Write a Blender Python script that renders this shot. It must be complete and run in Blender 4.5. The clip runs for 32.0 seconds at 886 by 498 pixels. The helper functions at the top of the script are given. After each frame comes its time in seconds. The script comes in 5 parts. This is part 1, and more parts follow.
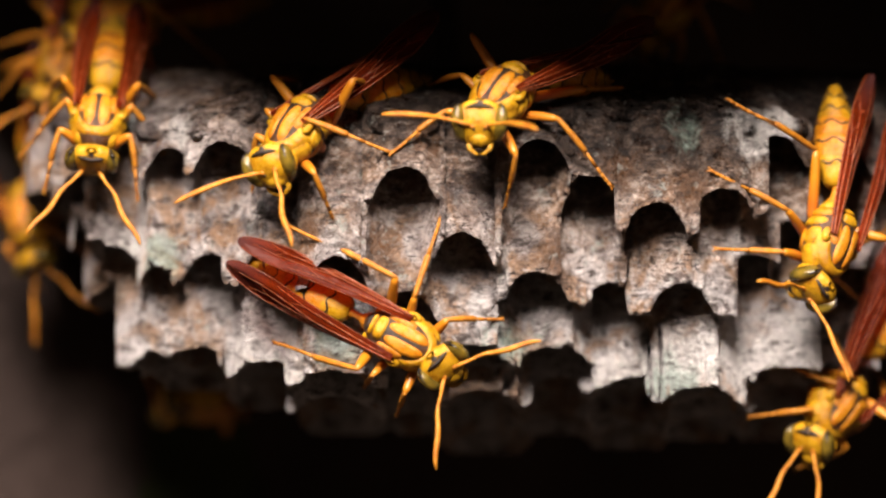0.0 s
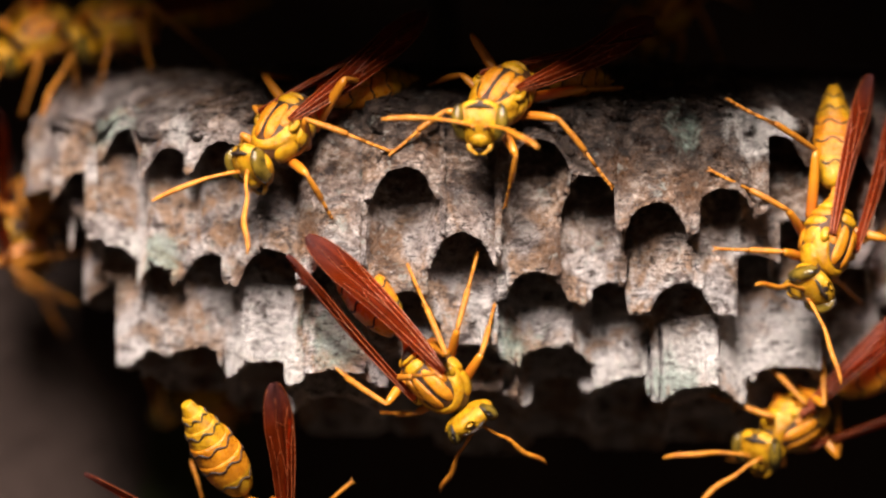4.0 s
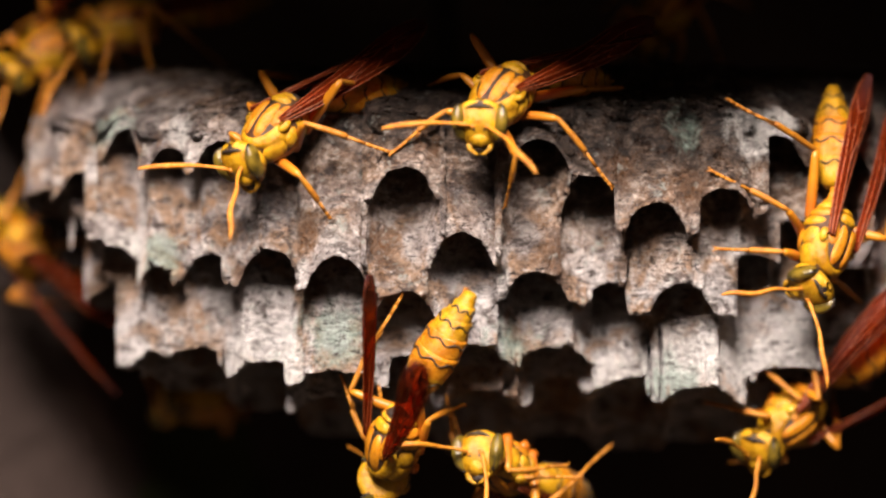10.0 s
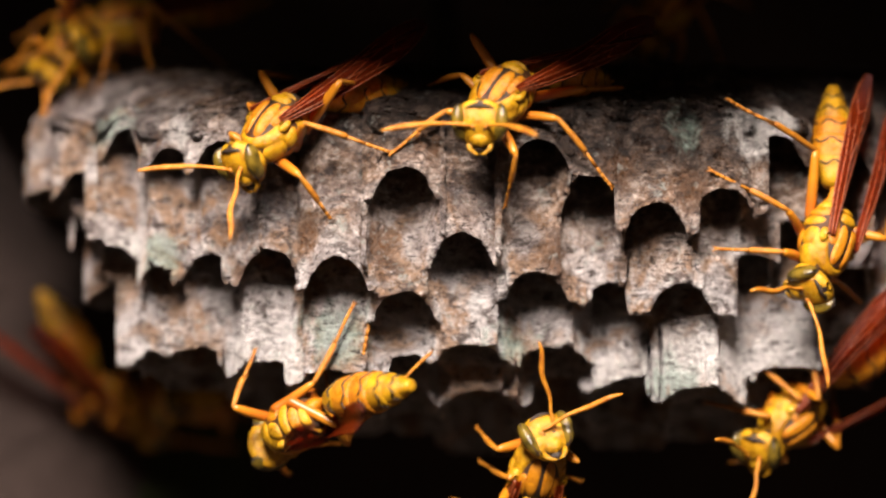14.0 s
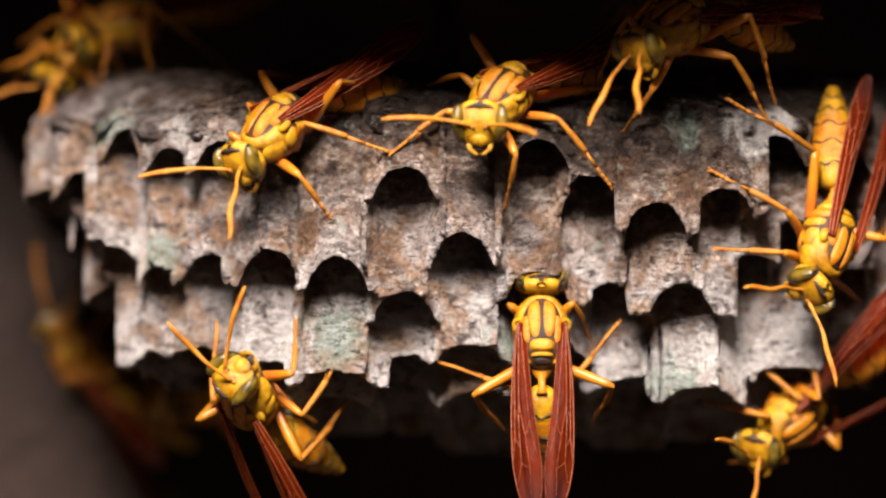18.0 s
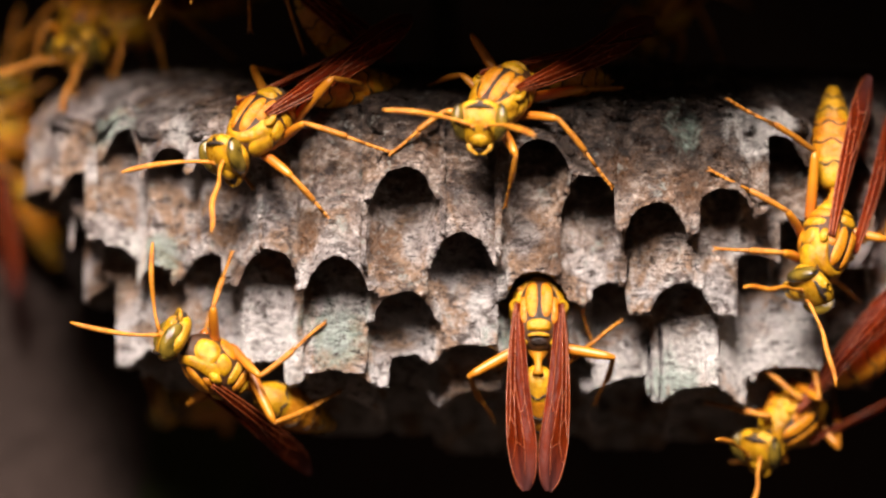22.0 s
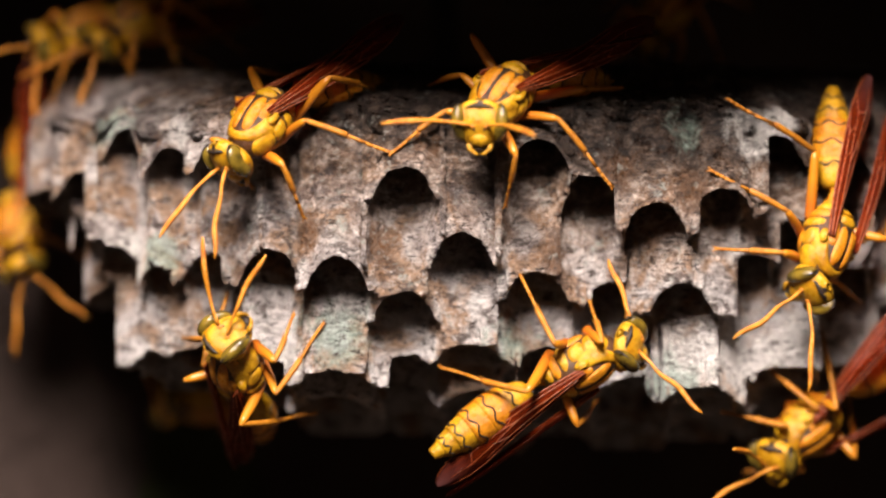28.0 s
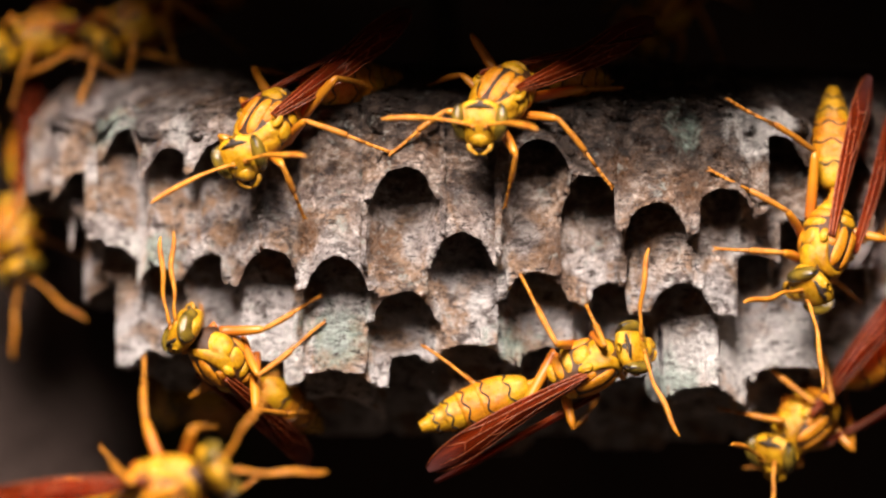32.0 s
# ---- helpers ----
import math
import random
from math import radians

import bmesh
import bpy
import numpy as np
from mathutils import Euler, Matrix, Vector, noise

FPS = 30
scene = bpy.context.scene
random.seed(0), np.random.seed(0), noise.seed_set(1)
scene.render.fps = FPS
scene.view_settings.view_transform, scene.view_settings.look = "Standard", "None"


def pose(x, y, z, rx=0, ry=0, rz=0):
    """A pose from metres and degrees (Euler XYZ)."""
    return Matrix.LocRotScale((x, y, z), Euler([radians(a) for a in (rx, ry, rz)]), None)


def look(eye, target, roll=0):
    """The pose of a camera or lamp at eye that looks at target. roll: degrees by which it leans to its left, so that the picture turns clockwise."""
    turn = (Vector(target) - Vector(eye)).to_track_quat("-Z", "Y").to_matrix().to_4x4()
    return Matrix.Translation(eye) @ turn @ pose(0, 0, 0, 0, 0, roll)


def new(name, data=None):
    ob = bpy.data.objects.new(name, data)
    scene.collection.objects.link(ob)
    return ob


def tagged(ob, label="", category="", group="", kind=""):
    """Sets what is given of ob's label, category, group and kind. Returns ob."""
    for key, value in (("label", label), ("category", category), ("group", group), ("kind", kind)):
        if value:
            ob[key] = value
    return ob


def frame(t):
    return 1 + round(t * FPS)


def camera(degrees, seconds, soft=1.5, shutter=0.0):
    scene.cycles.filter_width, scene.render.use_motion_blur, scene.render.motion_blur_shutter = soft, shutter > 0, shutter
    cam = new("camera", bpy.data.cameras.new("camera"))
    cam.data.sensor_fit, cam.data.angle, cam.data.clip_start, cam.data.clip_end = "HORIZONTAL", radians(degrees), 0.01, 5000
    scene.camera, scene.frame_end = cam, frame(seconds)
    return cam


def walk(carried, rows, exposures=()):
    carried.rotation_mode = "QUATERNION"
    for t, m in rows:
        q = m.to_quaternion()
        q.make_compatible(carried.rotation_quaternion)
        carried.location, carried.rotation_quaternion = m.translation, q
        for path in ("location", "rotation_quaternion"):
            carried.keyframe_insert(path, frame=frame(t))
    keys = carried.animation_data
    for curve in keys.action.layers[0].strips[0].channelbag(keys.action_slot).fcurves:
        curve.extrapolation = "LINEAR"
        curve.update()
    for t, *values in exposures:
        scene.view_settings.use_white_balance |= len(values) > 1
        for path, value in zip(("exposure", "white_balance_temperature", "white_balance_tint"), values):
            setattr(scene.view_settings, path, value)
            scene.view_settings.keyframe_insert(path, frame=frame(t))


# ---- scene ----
MM = 0.001
TILT = radians(20)          # lean of the cell axes towards the viewer
PITCH = 5.3                 # cell pitch in mm

# ---- camera: a macro lens on a stand, dead still ----
cam = camera(18, 32.0, soft=2.2)
cam.data.dof.use_dof = True
cam.data.dof.focus_distance = 0.1876
cam.data.dof.aperture_fstop = 14.5
walk(cam, [(0.0, look((0, -0.18815, 0), (0, 0, 0))), (32.0, look((0, -0.18815, 0), (0, 0, 0)))])

# ---- light: a small soft flash above the lens, and a dim shelter ----
world = bpy.data.worlds.new("dim_shelter")
scene.world = world
world.use_nodes = True
world.node_tree.nodes["Background"].inputs["Color"].default_value = (1.0, 0.70, 0.52, 1)
world.node_tree.nodes["Background"].inputs["Strength"].default_value = 0.095

flash_data = bpy.data.lights.new("flash", "AREA")
flash_data.shape, flash_data.size, flash_data.size_y = "RECTANGLE", 0.052, 0.080
flash_data.energy, flash_data.color = 2.2, (1.0, 0.885, 0.815)
flash = new("flash", flash_data)
flash.matrix_world = look((-0.016, -0.149, 0.126), (0.0, 0.004, -0.002))
scene.view_settings.exposure = 0.0


def V(x, y, z):
    """A place given in millimetres."""
    return Vector((x, y, z)) * MM


# ---- materials ----
def material(name, rough=0.5, spec=0.5):
    m = bpy.data.materials.new(name)
    m.use_nodes = True
    nt = m.node_tree
    b = nt.nodes["Principled BSDF"]
    b.inputs["Roughness"].default_value = rough
    b.inputs["Specular IOR Level"].default_value = spec
    return m, nt, b


def node(nt, kind, **sets):
    n = nt.nodes.new(kind)
    for k, v in sets.items():
        n.inputs[k.replace("_", " ")].default_value = v
    return n


def coords(nt, scale, stretch=(1, 1, 1)):
    tc = nt.nodes.new("ShaderNodeTexCoord")
    mp = nt.nodes.new("ShaderNodeMapping")
    mp.inputs["Scale"].default_value = [scale * a for a in stretch]
    nt.links.new(tc.outputs["Object"], mp.inputs["Vector"])
    return mp.outputs["Vector"]


def ramp(nt, fac, stops):
    r = nt.nodes.new("ShaderNodeValToRGB")
    els = r.color_ramp.elements
    while len(els) < len(stops):
        els.new(0.5)
    for e, (pos, col) in zip(els, stops):
        e.position, e.color = pos, (*col, 1)
    nt.links.new(fac, r.inputs["Fac"])
    return r.outputs["Color"]


def mix(nt, fac, a, b, mode="MIX"):
    n = nt.nodes.new("ShaderNodeMix")
    n.data_type, n.blend_type = "RGBA", mode
    if isinstance(fac, float):
        n.inputs["Factor"].default_value = fac
    else:
        nt.links.new(fac, n.inputs["Factor"])
    for sock, v in ((n.inputs["A"], a), (n.inputs["B"], b)):
        if isinstance(v, tuple):
            sock.default_value = (*v, 1)
        else:
            nt.links.new(v, sock)
    return n.outputs["Result"]


def noise_out(nt, vec, scale, detail=4.0, rough=0.55, distortion=0.0):
    n = node(nt, "ShaderNodeTexNoise", Scale=scale, Detail=detail, Roughness=rough, Distortion=distortion)
    nt.links.new(vec, n.inputs["Vector"])
    return n.outputs["Fac"]


def bump(nt, b, height, strength, distance):
    n = node(nt, "ShaderNodeBump", Strength=strength, Distance=distance)
    nt.links.new(height, n.inputs["Height"])
    nt.links.new(n.outputs["Normal"], b.inputs["Normal"])
    return n


def add(nt, op, a, b):
    n = nt.nodes.new("ShaderNodeMath")
    n.operation = op
    for sock, v in zip(n.inputs, (a, b)):
        if isinstance(v, (int, float)):
            sock.default_value = v
        else:
            nt.links.new(v, sock)
    return n.outputs[0]


def blots(nt, vec, places):
    """Soft-edged blots round given places (mm) with their radii."""
    total = 0.0
    for centre, r in places:
        d = nt.nodes.new("ShaderNodeVectorMath")
        d.operation = "DISTANCE"
        d.inputs[1].default_value = centre / MM
        nt.links.new(vec, d.inputs[0])
        total = add(nt, "MAXIMUM", total, add(nt, "SUBTRACT", 1.25, add(nt, "DIVIDE", d.outputs["Value"], r)))
    return total


TEAL_STAINS = [(V(-7.10, 3.00, -5.75), 2.8), (V(4.68, 3.50, -6.35), 2.4), (V(-19.76, 6.00, -0.55), 1.9), (V(16.03, 5.00, -9.52), 2.6), (V(1.40, 5.00, -5.81), 2.0), (V(-23.65, 9.00, 9.20), 2.4), (V(15.67, 3.00, 7.95), 2.2), (V(-8.69, 4.00, -4.81), 1.6)]
PALE_STAINS = [(V(12.72, 5.00, -8.54), 2.8), (V(17.40, 5.00, -8.15), 3.6), (V(21.75, 5.50, -7.59), 3.6), (V(25.46, 7.00, -6.27), 3.4), (V(-14.32, 4.00, -7.72), 3.0), (V(-22.15, 8.00, -0.55), 2.4), (V(23.08, 2.00, 9.06), 2.4), (V(21.4, 2.0, 8.0), 2.6), (V(20.69, 3.00, 0.42), 2.0), (V(-17.71, 5.00, 7.84), 2.0), (V(-10.25, 4.00, -8.11), 2.4)]
# brown stains, and painted-in shade of grooves and column walls
BROWN_STAINS_AND_SHADE = [(V(-4.75, 1.0, 0.6), 2.2), (V(-4.6, 1.5, -1.2), 1.8), (V(8.15, 1.0, 0.2), 2.1), (V(8.3, 1.2, -1.6), 1.8), (V(-0.6, -0.5, 7.2), 2.0), (V(3.4, 0.0, 6.2), 1.8), (V(12.0, 0.5, 5.2), 1.8), (V(16.6, 0.5, 4.2), 2.0), (V(-9.2, 1.0, 1.0), 1.8), (V(4.0, 1.5, 1.3), 1.5), (V(12.3, 2.0, -0.6), 1.4), (V(-13.4, 3.0, -1.6), 1.4), (V(-14.3, 3.5, -3.3), 1.5), (V(-11.4, 3.0, -2.9), 1.4), (V(-16.6, 4.0, -3.0), 1.5), (V(-8.6, 3.0, -2.6), 1.2), (V(5.4, 3.0, -4.6), 1.3), (V(14.6, 3.0, -4.4), 1.3)]
# dark stains, with the sentry's head shadow painted in under its face
DARK_STAINS_AND_SHADOW = [(V(-14.63, 3.00, 2.16), 2.2), (V(0.61, 1.00, 4.43), 2.2), (V(5.64, 3.00, 4.29), 2.5), (V(4.0, 1.0, 3.2), 1.6), (V(-9.3, 1.0, 4.6), 1.7), (V(-12.6, 2.5, 3.6), 1.8), (V(-10.91, 2.00, 3.11), 2.0), (V(16.27, 1.00, 5.39), 1.6), (V(2.95, 4.00, -1.51), 1.4)]


def make_paper(name):
    """Chewed wood fibre: grey, brown, whitish and pale green patches with fine fibres."""
    m, nt, b = material(name, 0.7, 0.45)
    broad = coords(nt, 1000, (1, 1, 1))
    band = coords(nt, 1000, (0.9, 0.9, 1.45))
    col = ramp(nt, noise_out(nt, broad, 0.36, 5.0, 0.58, 0.5), [(0.36, (0.12, 0.09, 0.088)), (0.43, (0.30, 0.245, 0.235)), (0.50, (0.52, 0.445, 0.425)), (0.56, (0.72, 0.65, 0.63)), (0.64, (0.88, 0.83, 0.82))])
    # paler paper towards the comb's lower margin
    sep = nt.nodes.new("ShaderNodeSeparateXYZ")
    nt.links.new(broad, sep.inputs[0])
    low_pale = nt.nodes.new("ShaderNodeMapRange")
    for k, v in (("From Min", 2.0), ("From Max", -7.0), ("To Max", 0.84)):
        low_pale.inputs[k].default_value = v
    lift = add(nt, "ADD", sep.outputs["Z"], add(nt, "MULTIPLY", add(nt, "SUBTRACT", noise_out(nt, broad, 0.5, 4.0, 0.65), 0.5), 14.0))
    nt.links.new(lift, low_pale.inputs["Value"])
    col = mix(nt, low_pale.outputs[0], col, (0.86, 0.825, 0.83))
    brown = ramp(nt, noise_out(nt, broad, 0.24, 4.0, 0.55, 0.8), [(0.485, (0, 0, 0)), (0.58, (0.85, 0.85, 0.85))])
    col = mix(nt, brown, col, (0.44, 0.255, 0.14))
    dark = ramp(nt, noise_out(nt, band, 0.75, 7.0, 0.7, 0.5), [(0.535, (0, 0, 0)), (0.60, (0.85, 0.85, 0.85))])
    col = mix(nt, dark, col, (0.13, 0.098, 0.088))
    pale = ramp(nt, noise_out(nt, band, 1.25, 7.0, 0.75, 0.4), [(0.56, (0, 0, 0)), (0.63, (0.7, 0.7, 0.7))])
    col = mix(nt, pale, col, (0.86, 0.82, 0.81))
    grain = add(nt, "MULTIPLY", add(nt, "SUBTRACT", noise_out(nt, broad, 0.8, 5.0, 0.7), 0.5), 2.6)
    teal = ramp(nt, add(nt, "ADD", blots(nt, broad, TEAL_STAINS), grain), [(0.25, (0, 0, 0)), (0.8, (0.6, 0.6, 0.6))])
    fresh = ramp(nt, add(nt, "ADD", blots(nt, broad, PALE_STAINS), grain), [(0.2, (0, 0, 0)), (0.8, (0.85, 0.85, 0.85))])
    dark_blot = ramp(nt, add(nt, "ADD", blots(nt, broad, DARK_STAINS_AND_SHADOW), grain), [(0.3, (0, 0, 0)), (0.9, (0.88, 0.88, 0.88))])
    col = mix(nt, dark_blot, col, (0.085, 0.075, 0.085))
    # weathered, browner, stained paper towards the comb's back, whose shade is painted in
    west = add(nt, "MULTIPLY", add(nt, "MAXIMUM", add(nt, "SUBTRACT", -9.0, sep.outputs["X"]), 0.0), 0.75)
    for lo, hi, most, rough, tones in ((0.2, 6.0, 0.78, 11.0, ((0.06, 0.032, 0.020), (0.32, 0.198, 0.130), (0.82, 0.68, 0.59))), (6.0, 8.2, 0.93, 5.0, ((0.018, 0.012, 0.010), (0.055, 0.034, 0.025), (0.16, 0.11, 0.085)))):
        aged_shade = nt.nodes.new("ShaderNodeMapRange")
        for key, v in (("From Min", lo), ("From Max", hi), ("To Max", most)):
            aged_shade.inputs[key].default_value = v
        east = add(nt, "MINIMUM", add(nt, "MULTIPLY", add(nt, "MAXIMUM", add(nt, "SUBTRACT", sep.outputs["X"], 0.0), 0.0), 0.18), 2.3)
        back_height = add(nt, "SUBTRACT", add(nt, "ADD", add(nt, "ADD", sep.outputs["Z"], east), add(nt, "MULTIPLY", add(nt, "SUBTRACT", noise_out(nt, broad, 0.42, 4.0, 0.65), 0.5), rough)), west)
        nt.links.new(back_height, aged_shade.inputs["Value"])
        col = mix(nt, aged_shade.outputs[0], col, ramp(nt, noise_out(nt, band, 0.85, 7.0, 0.74, 0.3), [(0.40, tones[0]), (0.50, tones[1]), (0.60, tones[2])]))
    stain_and_shade = ramp(nt, add(nt, "ADD", blots(nt, broad, BROWN_STAINS_AND_SHADE), grain), [(0.25, (0, 0, 0)), (0.85, (0.9, 0.9, 0.9))])
    col = mix(nt, stain_and_shade, col, (0.17, 0.085, 0.042))
    col = mix(nt, fresh, col, (0.90, 0.87, 0.85))
    col = mix(nt, teal, col, (0.40, 0.56, 0.49))
    speck = ramp(nt, noise_out(nt, broad, 3.0, 5.0, 0.78), [(0.37, (0.34, 0.28, 0.245)), (0.5, (1.0, 0.95, 0.895)), (0.63, (1.34, 1.27, 1.19))])
    col = mix(nt, 0.42, col, speck, "MULTIPLY")
    # thin dark cracks between the bands in which the paper was laid, and pits
    laid = coords(nt, 1000, (0.55, 0.55, 2.3))
    ridge = add(nt, "ABSOLUTE", add(nt, "SUBTRACT", noise_out(nt, laid, 0.8, 4.0, 0.62, 0.7), 0.5), 0.0)
    crack = ramp(nt, add(nt, "ADD", ridge, add(nt, "MULTIPLY", add(nt, "SUBTRACT", noise_out(nt, broad, 0.9, 3.0, 0.6), 0.42), 0.16)), [(0.008, (0.9, 0.9, 0.9)), (0.030, (0, 0, 0))])
    col = mix(nt, crack, col, (0.07, 0.048, 0.040))
    pits = ramp(nt, noise_out(nt, broad, 1.9, 4.0, 0.70), [(0.33, (0.42, 0.42, 0.42)), (0.39, (0, 0, 0))])
    col = mix(nt, pits, col, (0.12, 0.085, 0.072))
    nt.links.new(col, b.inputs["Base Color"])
    fine = noise_out(nt, broad, 3.4, 4.0, 0.75)
    lumps = noise_out(nt, band, 1.2, 6.0, 0.68, 0.3)
    relief = add(nt, "SUBTRACT", add(nt, "ADD", lumps, add(nt, "MULTIPLY", fine, 0.6)), add(nt, "MULTIPLY", crack, 0.35))
    bump(nt, b, relief, 1.0, 0.0032)
    rr = ramp(nt, noise_out(nt, broad, 1.4, 5.0, 0.75), [(0.42, (0.16, 0.16, 0.16)), (0.50, (0.7, 0.7, 0.7))])
    nt.links.new(rr, b.inputs["Roughness"])
    return m


def make_cuticle(name, lo, hi, rough=0.33, scale=1.1):
    """Insect cuticle: a waxy shell with soft mottling and fine pits."""
    m, nt, b = material(name, rough, 0.4)
    c = coords(nt, 1000)
    base = ramp(nt, noise_out(nt, c, scale, 5.0, 0.65), [(0.30, lo), (0.62, hi)])
    tan = ramp(nt, noise_out(nt, c, 0.55, 3.0, 0.6, 0.8), [(0.55, (1, 1, 1)), (0.72, (0.86, 0.70, 0.55))])
    base = mix(nt, 1.0, base, tan, "MULTIPLY")
    nt.links.new(base, b.inputs["Base Color"])
    bump(nt, b, add(nt, "ADD", noise_out(nt, c, 11.0, 3.0, 0.7), noise_out(nt, c, 2.6, 4.0, 0.65)), 0.4, 0.00022)
    nt.links.new(ramp(nt, noise_out(nt, c, 3.0, 3.0), [(0.35, (rough - 0.1,) * 3), (0.65, (rough + 0.16,) * 3)]), b.inputs["Roughness"])
    return m


def make_wing():
    """Smoky red-brown membrane that lets light through, greyer at the tip."""
    m, nt, b = material("wing_membrane", 0.34, 0.04)
    c = coords(nt, 1000)
    sep = nt.nodes.new("ShaderNodeSeparateXYZ")
    nt.links.new(c, sep.inputs[0])
    along = nt.nodes.new("ShaderNodeMapRange")
    for k, v in (("From Min", -15.0), ("From Max", -9.5)):
        along.inputs[k].default_value = v
    nt.links.new(sep.outputs["Y"], along.inputs["Value"])
    streak = noise_out(nt, coords(nt, 1000, (2.2, 0.25, 1)), 1.0, 4.0, 0.6)
    red = ramp(nt, streak, [(0.3, (0.045, 0.005, 0.001)), (0.7, (0.16, 0.021, 0.0035))])
    nt.links.new(mix(nt, along.outputs[0], (0.05, 0.032, 0.035), red), b.inputs["Base Color"])
    bump(nt, b, noise_out(nt, coords(nt, 1000, (1.6, 0.5, 1)), 1.2, 3.0, 0.5), 0.35, 0.0004)
    clear = nt.nodes.new("ShaderNodeBsdfTransparent")
    nt.links.new(mix(nt, along.outputs[0], (0.62, 0.45, 0.40), (0.70, 0.20, 0.04)), clear.inputs["Color"])
    ms = nt.nodes.new("ShaderNodeMixShader")
    ms.inputs[0].default_value = 0.52
    nt.links.new(clear.outputs[0], ms.inputs[1])
    nt.links.new(b.outputs[0], ms.inputs[2])
    nt.links.new(ms.outputs[0], nt.nodes["Material Output"].inputs["Surface"])
    return m


def make_eye():
    m, nt, b = material("compound_eye", 0.22, 0.5)
    c = coords(nt, 1000)
    nt.links.new(ramp(nt, noise_out(nt, c, 0.9, 2.0), [(0.35, (0.040, 0.027, 0.004)), (0.65, (0.14, 0.090, 0.010))]), b.inputs["Base Color"])
    v = node(nt, "ShaderNodeTexVoronoi", Scale=14.0)
    nt.links.new(c, v.inputs["Vector"])
    bump(nt, b, v.outputs["Distance"], 0.3, 0.00008)
    return m


def make_leg():
    """Orange near the hip, yellow towards the knee and below."""
    m, nt, b = material("leg_cuticle", 0.4, 0.45)
    c = coords(nt, 1000)
    sep = nt.nodes.new("ShaderNodeSeparateXYZ")
    nt.links.new(c, sep.inputs[0])
    mr = nt.nodes.new("ShaderNodeMapRange")
    for k, v in (("From Min", 0.6), ("From Max", 2.6)):
        mr.inputs[k].default_value = v
    nt.links.new(sep.outputs["Y"], mr.inputs["Value"])
    base = mix(nt, mr.outputs[0], (0.30, 0.062, 0.004), (0.44, 0.175, 0.007))
    nt.links.new(mix(nt, noise_out(nt, c, 1.2), base, (0.33, 0.10, 0.005)), b.inputs["Base Color"])
    bump(nt, b, noise_out(nt, c, 8.0), 0.2, 0.00006)
    return m


def make_rock(name, dark, light):
    m, nt, b = material(name, 0.9, 0.2)
    c = coords(nt, 1000)
    nt.links.new(ramp(nt, noise_out(nt, c, 0.035, 5.0, 0.6), [(0.35, dark), (0.7, light)]), b.inputs["Base Color"])
    bump(nt, b, noise_out(nt, c, 0.2, 6.0, 0.7), 0.8, 0.004)
    return m


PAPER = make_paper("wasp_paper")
YELLOW = make_cuticle("yellow_cuticle", (0.19, 0.078, 0.0018), (0.44, 0.232, 0.007), 0.30)
GOLD = make_cuticle("golden_cuticle", (0.25, 0.076, 0.0025), (0.47, 0.180, 0.007), 0.30)
ORANGE = make_cuticle("orange_cuticle", (0.29, 0.085, 0.006), (0.45, 0.180, 0.012), 0.38)
SEAM = make_cuticle("brown_seam_cuticle", (0.02, 0.008, 0.003), (0.055, 0.02, 0.006), 0.45)
BLACK = make_cuticle("dark_brown_cuticle", (0.006, 0.004, 0.003), (0.024, 0.011, 0.006), 0.5)
LEG = make_leg()
TARSUS = make_cuticle("tarsus_cuticle", (0.20, 0.062, 0.005), (0.40, 0.155, 0.010), 0.38, 1.4)
WING = make_wing()
VEIN = make_cuticle("vein_cuticle", (0.10, 0.019, 0.005), (0.20, 0.046, 0.014), 0.26)
EYE = make_eye()
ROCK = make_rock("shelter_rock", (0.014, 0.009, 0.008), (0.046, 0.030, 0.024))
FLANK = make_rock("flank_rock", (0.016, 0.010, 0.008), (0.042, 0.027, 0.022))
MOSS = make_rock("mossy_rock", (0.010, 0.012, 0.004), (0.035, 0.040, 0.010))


# ---- building blocks ----
def part(name, bm, mat, parent=None, label="", smooth=True):
    """One mesh object from a bmesh, under a thing or a part."""
    me = bpy.data.meshes.new(name)
    bm.to_mesh(me)
    bm.free()
    if smooth:
        me.shade_smooth()
    for m in mat if isinstance(mat, (list, tuple)) else (mat,):
        me.materials.append(m)
    ob = new(name, me)
    if parent:
        ob.parent = parent
    if label:
        ob["label"] = label
    return ob


def grid_faces(bm, rings, close=True, caps=(False, False)):
    n = len(rings[0])
    for a, b in zip(rings, rings[1:]):
        for i in range(n if close else n - 1):
            j = (i + 1) % n
            bm.faces.new((a[i], a[j], b[j], b[i]))
    if caps[0]:
        bm.faces.new(list(reversed(rings[0])))
    if caps[1]:
        bm.faces.new(rings[-1])


